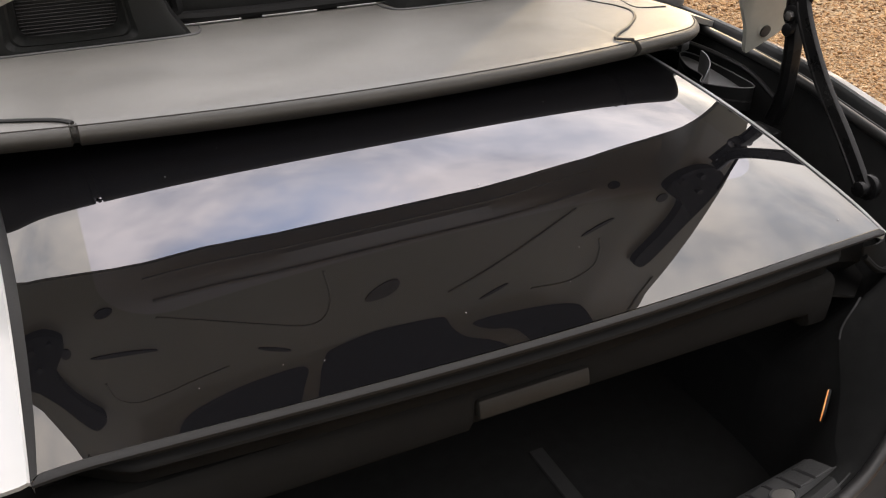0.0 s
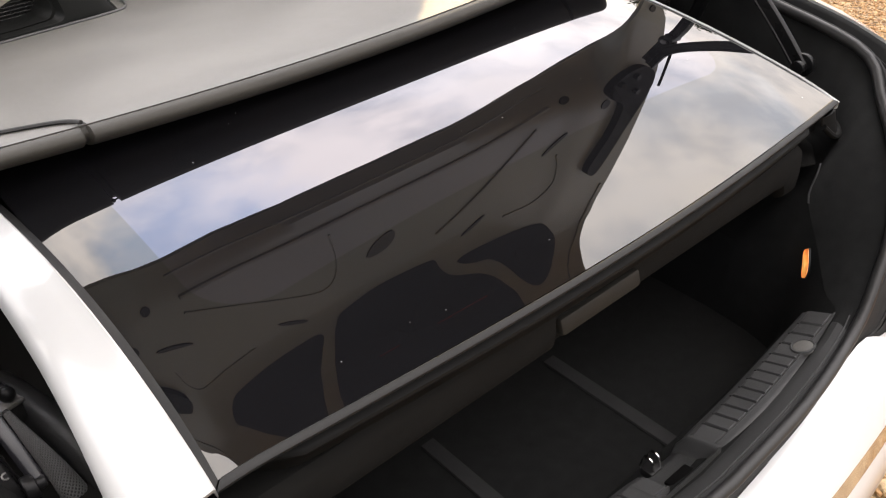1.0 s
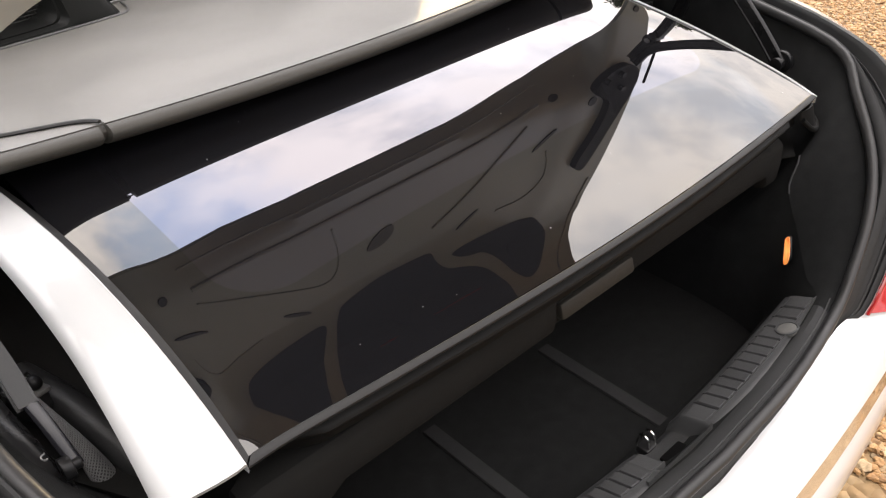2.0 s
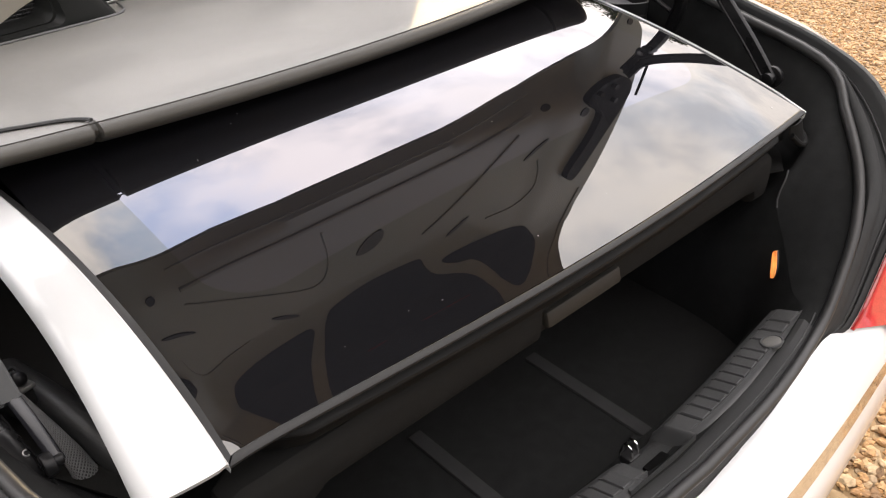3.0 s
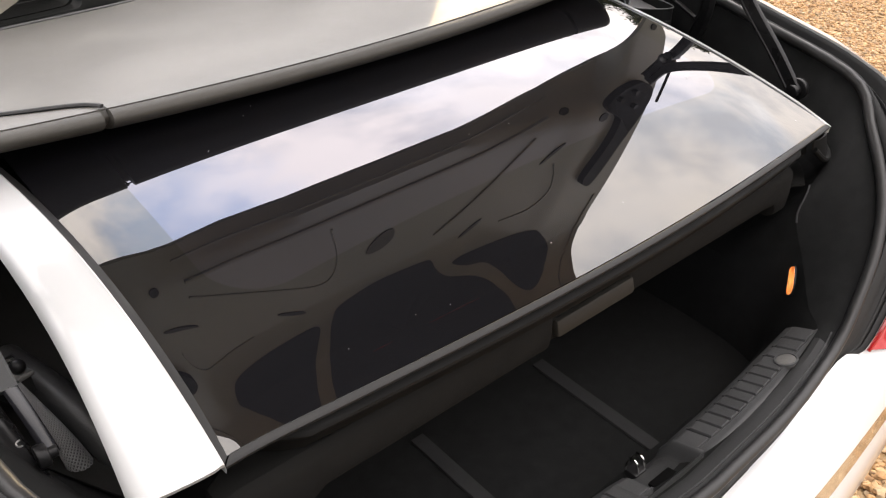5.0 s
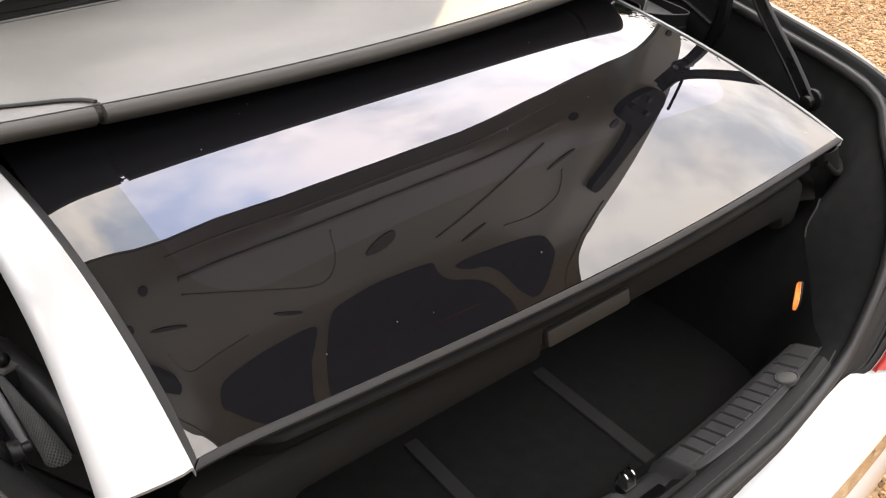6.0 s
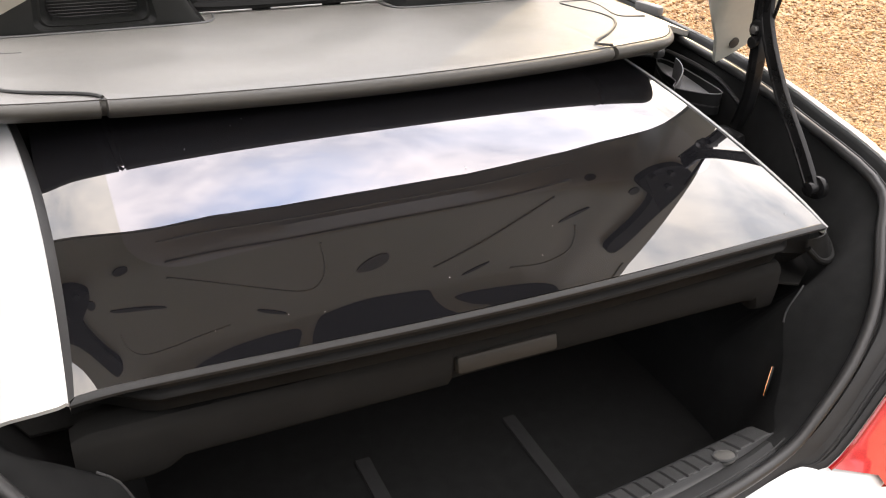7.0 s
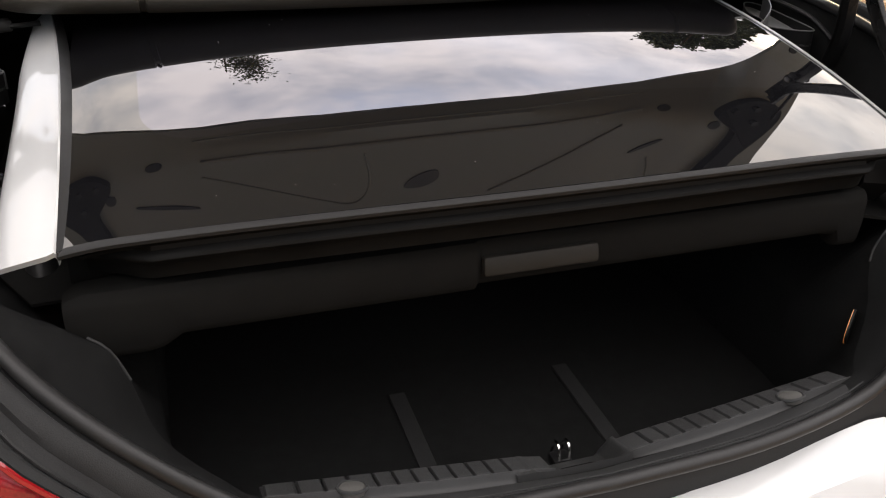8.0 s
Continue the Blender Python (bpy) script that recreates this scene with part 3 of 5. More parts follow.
def sill(sign):
    """Sill trim: a ribbed plate with a chamfered outer edge and a steep face down to the seal."""
    def line(k, dy, dz):
        return [p.lerp(q, k) + Vector((0, dy, dz)) for p, q in zip(sill_in, sill_out)]
    rows = [line(0, 0.026, -0.085), line(0, 0.017, -0.030), line(0, 0.011, -0.013), line(0, 0.004, -0.008), line(0.05, 0, -0.0065), line(0.60, 0, -0.0065),
            line(0.625, 0, -0.001), line(0.645, 0, 0.0012), line(0.672, 0, 0.0014), line(0.695, 0, -0.0008), line(0.725, 0, -0.0075), line(0.80, 0, -0.0125), line(0.90, 0, -0.0150), line(1.0, 0, -0.0165), line(1.0, -0.006, -0.030)]
    if sign < 0:
        rows = [mirror(r) for r in rows]
    v, f = sheet(rows)
    n_col = len(rows[0])
    f += [tuple(r * n_col for r in range(len(rows))), tuple(r * n_col + n_col - 1 for r in reversed(range(len(rows))))]
    base = link("sill_trim", v, f, TRIM, car, "dark grey ribbed plastic sill trim")
    start = 0.0465
    for stop in SLOTS:
        x0, x1 = start + 0.0013, stop - 0.0013
        start = stop
        a, b = at_len(sill_in, x0), at_len(sill_in, x1)
        d, c = a.lerp(at_len(sill_out, x0), 0.632), b.lerp(at_len(sill_out, x1), 0.632)
        quad = [a, b, c, d]
        centre = sum(quad, Vector()) / 4
        vv = []
        for shrink, dz in ((0.0, -0.008), (0.0, -0.0022), (0.035, -0.0006), (0.12, 0.0006)):
            vv += [p + (centre - p) * shrink + Vector((0, 0.003 * (k < 2) * (shrink == 0), dz - 0.0012 * (k < 2) * (shrink < 0.1))) for k, p in enumerate(quad)]
        if sign < 0:
            vv = mirror(vv)
        ff = [(4 * r + k, 4 * r + (k + 1) % 4, 4 * r + 4 + (k + 1) % 4, 4 * r + 4 + k) for r in range(3) for k in range(4)] + [(12, 13, 14, 15)]
        link("rib", vv, ff, TRIM, base)
    cap_at = Matrix.Translation((sign * 0.2895, -0.149, 0.6440)) @ Matrix.Rotation(radians(-20), 4, "X") @ Matrix.Rotation(radians(-5 * sign), 4, "Y")
    part("cap", disc(0.0150, 0.010, 0.0025, cap_at, 28), CAP_RECESS_GREY, base, "paler round clip cap")
    v, f = tube([cap_at @ Vector((0.0165 * math.cos(q), 0.0165 * math.sin(q), 0.003)) for q in (2 * math.pi * i / 28 for i in range(28))], 0.0022, 6, closed=True)
    link("cap_collar", v, f, TRIM, base)
    return base


sill(1), sill(-1)


def latch_housing():
    ease = lambda q: max(0.0, min(1.0, q)) ** 2 * (3 - 2 * max(0.0, min(1.0, q)))
    cols = [-0.10 + 0.15 * i / 75 for i in range(76)]
    drop = [0.026 * ease((x + 0.078) / 0.022) * ease((0.0475 - x) / 0.013) for x in cols]
    rows = []
    for y, z, k in ((-0.100, 0.548, 0.3), (-0.106, 0.588, 0.6), (-0.122, 0.616, 1.0), (-0.150, 0.625, 1.0), (-0.159, 0.6285, 0.9), (-0.1665, 0.6318, 0.4), (-0.1705, 0.6328, 0.15), (-0.1735, 0.611, 0.05)):
        rows.append([Vector((x, y, z - d * k)) for x, d in zip(cols, drop)])
    v, f = sheet(rows)
    h = link("latch_housing", v, f, TRIM, car, "dark grey moulded recess for the boot latch")
    # a black block paints the dark of the latch hole, none is cut
    part("slot", rounded_box((0.046, 0.020, 0.007), 0.0025, Matrix.Translation((-0.008, -0.1515, 0.6000)) @ Matrix.Rotation(radians(-12), 4, "X")), SLOT_SHADE, h, "latch slot, its inner shade drawn as a black block")
    part("striker_plate", rounded_box((0.026, 0.022, 0.016), 0.004, Matrix.Translation((-0.014, -0.110, 0.583))), GLOSS, h)
    for dx in (-0.007, 0.007):
        v, f = tube(spline([(-0.012 + dx, -0.118, 0.586), (-0.012 + dx, -0.113, 0.606), (-0.012 + dx, -0.100, 0.607), (-0.012 + dx, -0.094, 0.586)], 12), 0.0019, 8)
        link("striker", v, f, CHROME, h, "bright steel striker loop")


latch_housing()

# tail lamps
for sign in (1, -1):
    k0, k1 = int((NS - 1) * 3.02 / 11), int((NS - 1) * 5.75 / 11)
    rows = []
    for w in (0.0, 0.06, 0.5, 0.94, 1.0):
        r = []
        for i in range(k0, k1 + 1):
            a, b, c = edge[i], roll_[i], face_[i]
            p = a.lerp(b, w / 0.5) if w <= 0.5 else b.lerp(c, (w - 0.5) / 0.5 * 0.55)
            out = Vector((0.55, -0.8, 0.25)).normalized() * (0.010 if 0 < w < 1 else 0.001)
            r.append(p + out)
        rows.append(r if sign > 0 else mirror(r))
    v, f = sheet(rows)
    # sun on the right lens and shade on the left are two reds
    lamp = link("tail_lamp", v, f, SUNLIT_LENS if sign > 0 else SHADED_LENS, car, "glossy speckled red tail lamp lens, coloured as sunlit" if sign > 0 else "glossy red tail lamp lens, coloured as in shade")
    bead = [r[0] + Vector((0.0, -0.004, 0.0)) for r in zip(*rows[:1])]
    v, f = tube(bead, 0.0032, 6)
    link("lens_edge", v, f, RED_DEEP, lamp, "deep red lens edge")


# ---------------------------------------------------------------- folded roof
def roof_z(x, y):
    u = (x / 0.56) ** 2
    rim = max(0.0, -x - 0.495)
    return -1.2 * rim * rim + 0.90367 + 0.29103 * y - 0.29385 * y * y + 0.08284 * y ** 3 + 0.04220 * (1 - u) + 0.01444 * u * y - 0.00984 * (u * u - u)


def roof_rear(x):
    return -0.050 * (1 - (x / 0.56) ** 2)


def glass_grid(x0, x1, y0, y1, nx, ny, lift=0.0, rear_follow=True):
    rows = []
    for j in range(ny + 1):
        row = []
        for i in range(nx + 1):
            x = x0 + (x1 - x0) * i / nx
            a = (roof_rear(x) + y0) if rear_follow else y0
            y = a + (y1 - a) * j / ny
            row.append(Vector((x, y, roof_z(x, y) + lift)))
        rows.append(row)
    return rows


roof = new("folded_roof")
roof.parent = car
tagged(roof, "white folded roof section with a dark glass panel, lying in the boot")
v, f = sheet(glass_grid(-0.553, 0.553, 0.008, 0.66, 72, 48), 0.005)
link("roof_glass", v, f, ROOF_GLASS, roof, "dark tinted glossy roof glass with a bluish coating, mirroring the sky")


def band(inner, outer, name, mat, label="", rise=0.002):
    up = Vector((0, 0, rise))
    a, b = inner, outer
    m1, m2 = [p + up for p in between(a, b, 0.25)], [p + up for p in between(a, b, 0.8)]
    low = [p + Vector((0, 0.002, -0.005)) for p in b]
    low2 = [p + Vector((0, 0, -0.01)) for p in a]
    v, f = sheet([low2, a, m1, m2, b, low])
    return link(name, v, f, mat, roof, label)


xs = [-0.557 + 1.114 * i / 60 for i in range(61)]
rear_in = [Vector((x * 0.982, roof_rear(x) + 0.0068, roof_z(x * 0.982, roof_rear(x) + 0.0068))) for x in xs]
rear_out = [Vector((x, roof_rear(x) - 0.001, roof_z(x, roof_rear(x)) - 0.001)) for x in xs]
band(rear_in, rear_out, "rear_seal", SEAL, "grey rubber seal along the glass edge")
ys = [0.66 * i / 40 for i in range(41)]


def rail_edge(y, wide=0.09):
    """Inner edge of the white side rail."""
    return 0.5575 - 0.040 * y + wide * y * y, 0.9035 + 0.375 * y - 0.44 * y * y + 0.16 * y ** 3


def rail_outer(y):
    return 0.641 - 0.12 * y + 0.18 * y * y, 0.830 + 0.40 * y - 0.32 * y * y


for s in (1, -1):
    seal = 0.013 if s < 0 else 0.0055
    wide = 0.09 if s > 0 else 0.135
    inn = [Vector((s * (rail_edge(y, wide)[0] - seal), y + 0.012 * (1 - y), roof_z(s * (rail_edge(y, wide)[0] - seal), y))) for y in ys]
    out = [Vector((s * rail_edge(y, wide)[0], y, (rail_edge(y)[1] if s < 0 else min(rail_edge(y)[1], roof_z(rail_edge(y)[0], y) + 0.0025)) - 0.002)) for y in ys]
    band(inn, out, "side_seal", SEAL, "grey rubber seal along the glass edge", 0.0008)
    rows = []
    for j, y in enumerate([-0.001] + ys[1:]):
        (xi, zi), (xo, zo) = rail_edge(y, 0.09 if s > 0 else 0.135), rail_outer(y)
        if s > 0:
            xo = xi + 0.014
            zi = min(zi, roof_z(xi, y) + 0.0025)
        taper = 1 - 0.35 * max(0.0, (y - 0.42) / 0.24) ** 1.6
        xo = xi + (xo - xi) * taper
        fade = max(0.0, 1 - y / 0.25)
        r = [Vector((s * (xi - 0.001), y, zi - 0.010)), Vector((s * xi, y, zi - 0.001)), Vector((s * (xi + 0.002), y, zi + 0.0008))]
        for a in (0.12, 0.25, 0.38, 0.5, 0.62, 0.74, 0.84, 0.91, 0.96, 0.985, 1.0):
            x = xi + (xo - xi) * a
            drop = 0.2 * a ** 0.8 if s > 0 else 0.36 * a + 0.12 * a * a + 0.22 * a ** 16
            r.append(Vector((s * x, y + fade * 0.038 * a ** 1.4, zi - (zi - zo) * drop)))
        low = r[-1].z
        r.append(Vector((s * (xo - 0.004), y + fade * 0.038, low - 0.003)))
        rows.append(r)
    lip = [p + Vector((0, 0.003, -0.007 if s < 0 else -0.002)) for p in rows[0]]
    tuck = [p + Vector((0, 0.02, -0.010 if s < 0 else -0.004)) for p in rows[0]]
    v, f = sheet([tuck, lip] + rows)
    link("side_rail", v, f, PAINT, roof, "glossy white painted roof side rail")

# black roof frame under the glass edge, with a ledge
frame_rows = []
for dy, dz in ((0.001, -0.005), (0.009, -0.009), (0.015, -0.016), (0.014, -0.021), (0.010, -0.0235), (0.0065, -0.026), (0.0055, -0.0295), (0.0075, -0.033), (0.013, -0.036), (0.020, -0.044), (0.024, -0.060), (0.06, -0.068), (0.16, -0.05)):
    frame_rows.append([Vector((x * 0.965, roof_rear(x) * (1 - 6 * max(0, dy - 0.04)) + dy + (0.05 * max(0.0, abs(x) / 0.557 - 0.88) / 0.12 if dz < -0.018 else 0.0), roof_z(x, roof_rear(x)) + dz)) for x in xs])
v, f = sheet(frame_rows)
link("roof_frame", v, f, DARK, roof, "black ledged frame under the roof edge")
v, f = sheet([[Vector((x, y, roof_z(x, y) - 0.05)) for x in (-0.56, -0.28, 0.0, 0.28, 0.56)] for y in (0.08, 0.2, 0.35, 0.5, 0.66)], 0.05)
link("roof_lining", v, f, FLAP, roof, "black underside of the folded roof")

# dust on the glass
rng = random.Random(8)
v, f = [], []
for k in range(16):
    x, y, r = rng.uniform(-0.5, 0.5), rng.uniform(0.0, 0.45), rng.choice((0.0005, 0.0006, 0.0007, 0.0010))
    c = Vector((x, y, roof_z(x, y) + 0.0009))
    o = len(v)
    v += [c + Vector((r, 0, 0)), c + Vector((0, r * 1.4, 0)), c + Vector((-r, 0, 0)), c + Vector((0, -r, 0)), c + Vector((0, 0, r * 0.7))]
    f += [(o + i, o + (i + 1) % 4, o + 4) for i in range(4)]
tagged(link("dust_specks", v, f, PALE_PLASTIC, roof), "pale specks of dust on the glass", kind="stuff")

# luggage separator roll with its grip under the roof
def separator_section(x):
    """Rounded outline of the bar at x: deeper at both ends, fuller where the roller sits."""
    ease = lambda q: max(0.0, min(1.0, q)) ** 2 * (3 - 2 * max(0.0, min(1.0, q)))
    low = 0.778 - 0.018 * ease((-0.445 - x) / 0.03) - 0.024 * ease((x - 0.452) / 0.012)
    roller = ease((-0.088 - x) / 0.006)
    front = 0.0085 - 0.006 * roller
    low -= 0.004 * roller
    top = 0.842
    pts = [(front + 0.012, top), (front + 0.004, top - 0.006), (front + 0.001, top - 0.016), (front, 0.5 * (top + low)), (front + 0.002, low + 0.014), (front + 0.007, low + 0.005), (front + 0.016, low), (0.040, low), (0.052, low + 0.008), (0.054, top - 0.01), (0.046, top)]
    return [Vector((x, y, z)) for y, z in pts]


stations = sorted([-0.565 + 0.02 * i for i in range(54)] + [-0.0885, -0.0915, -0.095, 0.455, 0.462, 0.495])
rows = [separator_section(x) for x in stations]
for k, q in ((0, 0.80), (-1, 0.80)):
    c = sum(rows[k], Vector()) / len(rows[k])
    rows[k] = [c + (p - c) * q for p in rows[k]]
v, f = sheet([r + r[:1] for r in rows])
m = len(rows[0]) + 1
f += [tuple(range(m - 1)), tuple(len(v) - m + q for q in reversed(range(m - 1)))]
separator = link("luggage_separator", v, f, FLAP, car, "black roller cover bar across the boot")
part("grip", rounded_box((0.157, 0.016, 0.026), 0.005, Matrix.Translation((-0.0085, 0.006, 0.8125)) @ Matrix.Rotation(radians(-14), 4, "X")), HANDLE, separator, "olive grey pull handle")
v, f = sheet([[Vector((x, 0.03 + 0.02 * abs(x), 0.80)) for x in (-0.45, 0, 0.45)], [Vector((x, 0.055 + 0.02 * abs(x), 0.765)) for x in (-0.45, 0, 0.45)]], 0.006, Vector((0, 1, 0)))
link("curtain", v, f, FLAP, separator)

# boot lamp
almond = [(w * 0.026 * (1 - (q / 8) ** 2), 0.029 * q / 8) for w, qs in ((1, range(-8, 8)), (-1, range(8, -8, -1))) for q in qs]
LAMP_AT, LAMP_U, LAMP_N = Vector((0.466, -0.050, 0.6585)), Vector((0.80, 0.60, 0.0)), Vector((-0.60, 0.80, 0.0))
v, f = prism(almond, lambda a, b, d: LAMP_AT + LAMP_U * a + Vector((0, 0, b)) + LAMP_N * (d + 0.0020), 0.0006)
lamp_box = link("boot_lamp", v, f, LAMP, car, "lit amber boot lamp", smooth=False)
v, f = prism([(a * 1.04, b * 1.04) for a, b in almond], lambda a, b, d: LAMP_AT + LAMP_U * a + Vector((0, 0, b)) + LAMP_N * (d + 0.0018), -0.003)
link("lamp_bezel", v, f, PLASTIC, lamp_box, smooth=False)


# ---------------------------------------------------------------- tonneau cover
def cover_z(y):
    return 1.0685 - 0.060 * (y - 0.45)


def cover_rear(u):
    a = abs(u)
    return 0.4085 + 0.088 * a * a + 0.075 * max(0.0, (a - 0.84) / 0.16) ** 2.4


half = sorted([0.668 * i / 45 for i in range(46)] + [0.4405, 0.4425, 0.4495, 0.4515])
COVER_X = [-x for x in reversed(half)][:-1] + half
GAP = (0.4420, 0.4500)                      # slit between the middle shelf and the side flaps


def cover_edge(x):
    return cover_rear(x / 0.668) + (0.013 if GAP[0] < abs(x) < GAP[1] else 0.0)


PROFILE = [(None, -0.020), (0.060, -0.038), (0.040, -0.036), (0.024, -0.0315), (0.0125, -0.0255), (0.0055, -0.0202), (0.0018, -0.0158), (0.0002, -0.0122), (0.0006, -0.0095), (0.0026, -0.0066), (0.0056, -0.0042), (0.0095, -0.0023), (0.0138, -0.0012), (0.0165, -0.0016), (0.020, 0.0)]
prof_rows = []
for dy, dz in PROFILE:
    row = []
    for x in COVER_X:
        y = cover_edge(x) + (dy if dy is not None else 0.3)
        row.append(Vector((x, y, cover_z(y) + dz)))
    prof_rows.append(row)
for w in (0.05, 0.15, 0.3, 0.5, 0.75, 1.0):
    row = []
    for x in COVER_X:
        a = cover_edge(x) + 0.020
        y = a + (1.0 - a) * w
        row.append(Vector((x, y, cover_z(y) + 0.004 * math.sin(math.pi * w))))
    prof_rows.append(row)
EDGE_ROWS = len(PROFILE) - 3                # rows of the rolled edge below the stitched seam
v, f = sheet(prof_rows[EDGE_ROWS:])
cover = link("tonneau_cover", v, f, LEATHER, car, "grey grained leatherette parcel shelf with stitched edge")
# same leather rolled under; its shade is put into a darker colour
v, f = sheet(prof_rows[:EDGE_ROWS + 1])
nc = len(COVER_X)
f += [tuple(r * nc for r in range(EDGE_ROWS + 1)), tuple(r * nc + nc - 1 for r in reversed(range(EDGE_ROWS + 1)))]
link("edge_binding", v, f, SHADED_LEATHER, cover, "rolled leatherette edge below the stitching, darkened for its shade")
cols = 90
stitch = []
for i in range(cols + 1):
    u = -0.985 + 1.97 * i / cols
    y = cover_rear(u) + 0.0165
    stitch.append((0.668 * u, y, cover_z(y) - 0.0008))
v, f = tube(stitch, 0.0011, 5)
link("stitching", v, f, STITCH, cover, "dark line of stitching")


def seam(points, r=0.0032):
    pts = [Vector((x, y, cover_z(y) + 0.0035)) for x, y in points]
    pts = spline(pts, 8 * len(pts))
    v, f = tube(pts, r, 6, 0.8)
    return link("panel_gap", v, f, RUBBER, cover, "dark gap between shelf flaps")


for s in (1, -1):
    seam([(s * 0.446, 0.466), (s * 0.450, 0.474), (s * 0.460, 0.486), (s * 0.480, 0.499), (s * 0.515, 0.515), (s * 0.55, 0.532), (s * 0.578, 0.555), (s * 0.587, 0.585), (s * 0.587, 0.640), (s * 0.582, 0.78)] if s < 0 else
         [(0.444, 0.462), (0.428, 0.473), (0.424, 0.487), (0.448, 0.512), (0.489, 0.542), (0.546, 0.598), (0.578, 0.650), (0.583, 0.706), (0.571, 0.753), (0.560, 0.817)])
seam([(-0.585, 0.648), (-0.612, 0.640), (-0.638, 0.630), (-0.665, 0.620)], 0.0022)
seam([(-0.582, 0.785), (-0.615, 0.785), (-0.655, 0.775)], 0.0022)
seam([(-0.586, 0.779), (-0.565, 0.777), (-0.544, 0.774)], 0.0012)
seam([(0.560, 0.817), (0.566, 0.836), (0.590, 0.842), (0.632, 0.834), (0.634, 0.790), (0.622, 0.740), (0.608, 0.690), (0.615, 0.664), (0.662, 0.652)], 0.0022)


# roll-over hoops with their dark wells, and the wind deflector between them
def hoop(s):
    w = 0.602 if s < 0 else 0.545
    outer = [(w, 1.028), (w - 0.002, 1.10), (w, 1.26), (w - 0.027, 1.325), (0.50, 1.34), (0.33, 1.34), (0.285, 1.32), (0.264, 1.26), (0.242, 1.12), (0.200, 1.030), (0.30, 1.028), (0.50, 1.028)]
    inner = [(0.486, 1.078), (0.489, 1.11), (0.480, 1.24), (0.470, 1.268), (0.44, 1.275), (0.37, 1.275), (0.345, 1.268), (0.334, 1.24), (0.324, 1.11), (0.330, 1.078), (0.355, 1.070), (0.458, 1.070)]
    o2, i2 = spline([(a, 0, b) for a, b in outer], 72, True), spline([(a, 0, b) for a, b in inner], 72, True)
    rows = []
    for line, y in ((o2, 1.06), (i2, 1.06), (i2, 0.955), (between(i2, o2, 0.04), 0.940), (between(i2, o2, 0.10), 0.930), (between(i2, o2, 0.14), 0.931), (between(i2, o2, 0.22), 0.918), (between(i2, o2, 0.78), 0.914), (between(i2, o2, 0.93), 0.921), (o2, 0.938), (o2, 1.06)):
        r = [Vector((s * p.x, y, p.z)) for p in line]
        rows.append(r + r[:1])
    v, f = sheet(rows)
    ob = link("roll_hoop", v, f, HOOP, car, "dark grey plastic roll-over hoop")
    part("well", rounded_box((0.19, 0.02, 0.26), 0.004, Matrix.Translation((s * 0.405, 0.99, 1.165))), RUBBER, ob, "black hollow behind the mesh")
    v, f = [], []
    bars = [((s * 0.405 - 0.075 + 0.006 * i, 0.976, 1.06), (s * 0.405 - 0.075 + 0.006 * i, 0.976, 1.28)) for i in range(26)]
    bars += [((s * 0.405 - 0.082, 0.9755, 1.07 + 0.006 * i), (s * 0.405 + 0.082, 0.9755, 1.07 + 0.006 * i)) for i in range(35)]
    for bar_ends in bars:
        v2, f2 = tube(bar_ends, 0.0011, 4)
        o = len(v); v += v2; f += [tuple(o + q for q in g) for g in f2]
    link("grille", v, f, RUBBER, ob, "fine dark mesh in the hoop")
    line = spline([(s * (w + 0.03), 0.925, 1.044), (s * (w - 0.02), 0.901, 1.0455), (s * 0.45, 0.898, 1.0455), (s * 0.30, 0.898, 1.0455), (s * 0.215, 0.903, 1.045), (s * 0.190, 0.925, 1.044), (s * 0.182, 0.97, 1.042)], 40)
    v, f = tube([q + Vector((0, 0.012, 0.012)) for q in line], 0.0022, 6)
    link("piping", v, f, FUNNEL, ob, "thin pale piping round the hoop foot")
    for q in [ob] + list(ob.children):
        q.data.transform(Matrix.Translation((0, -0.012, -0.012)))
    return ob


hoop(1), hoop(-1)
defl = spline([(-0.215, 1.0, 1.15), (-0.213, 1.0, 1.075), (-0.19, 1.0, 1.052), (0.19, 1.0, 1.052), (0.213, 1.0, 1.075), (0.215, 1.0, 1.15), (0.218, 1.0, 1.245), (0.195, 1.0, 1.270), (-0.195, 1.0, 1.270), (-0.218, 1.0, 1.245)], 64, True)
v, f = tube(defl, 0.0115, 8, up=Vector((0, 1, 0)), closed=True)
deflector = link("wind_deflector", v, f, PLASTIC, car, "black framed wind deflector between the hoops")
# solid fill added to keep the sun off the shelf; its top is unseen
part("mesh", rounded_box((0.44, 0.006, 0.236), 0.002, Matrix.Translation((0, 1.012, 1.1515))), RUBBER, deflector, "black mesh closed solid to block the low sun")
# bright gaps below the deflector, their light put into chrome strips
for x0, x1 in ((-0.213, -0.096), (-0.056, 0.058), (0.100, 0.222)):
    part("light_gap", rounded_box((x1 - x0, 0.006, 0.004), 0.0012, Matrix.Translation(((x0 + x1) / 2, 0.992, 1.0405))), CHROME, deflector, "chrome strip drawn as the brightness of a gap")


# ---------------------------------------------------------------- open boot lid
def lid_profile(s):
    pts = [(0.95, 0.500, 0.95), (1.85, 0.275, 1.85), (1.95, 0.238, 1.945), (2.05, 0.170, 2.030), (2.15, 0.085, 2.083), (2.30, -0.062, 2.112), (2.42, -0.18, 2.110)]
    for (s0, y0, z0), (s1, y1, z1) in zip(pts, pts[1:]):
        if s <= s1 or s1 == pts[-1][0]:
            k = (s - s0) / (s1 - s0)
            return y0 + (y1 - y0) * k, z0 + (z1 - z0) * k


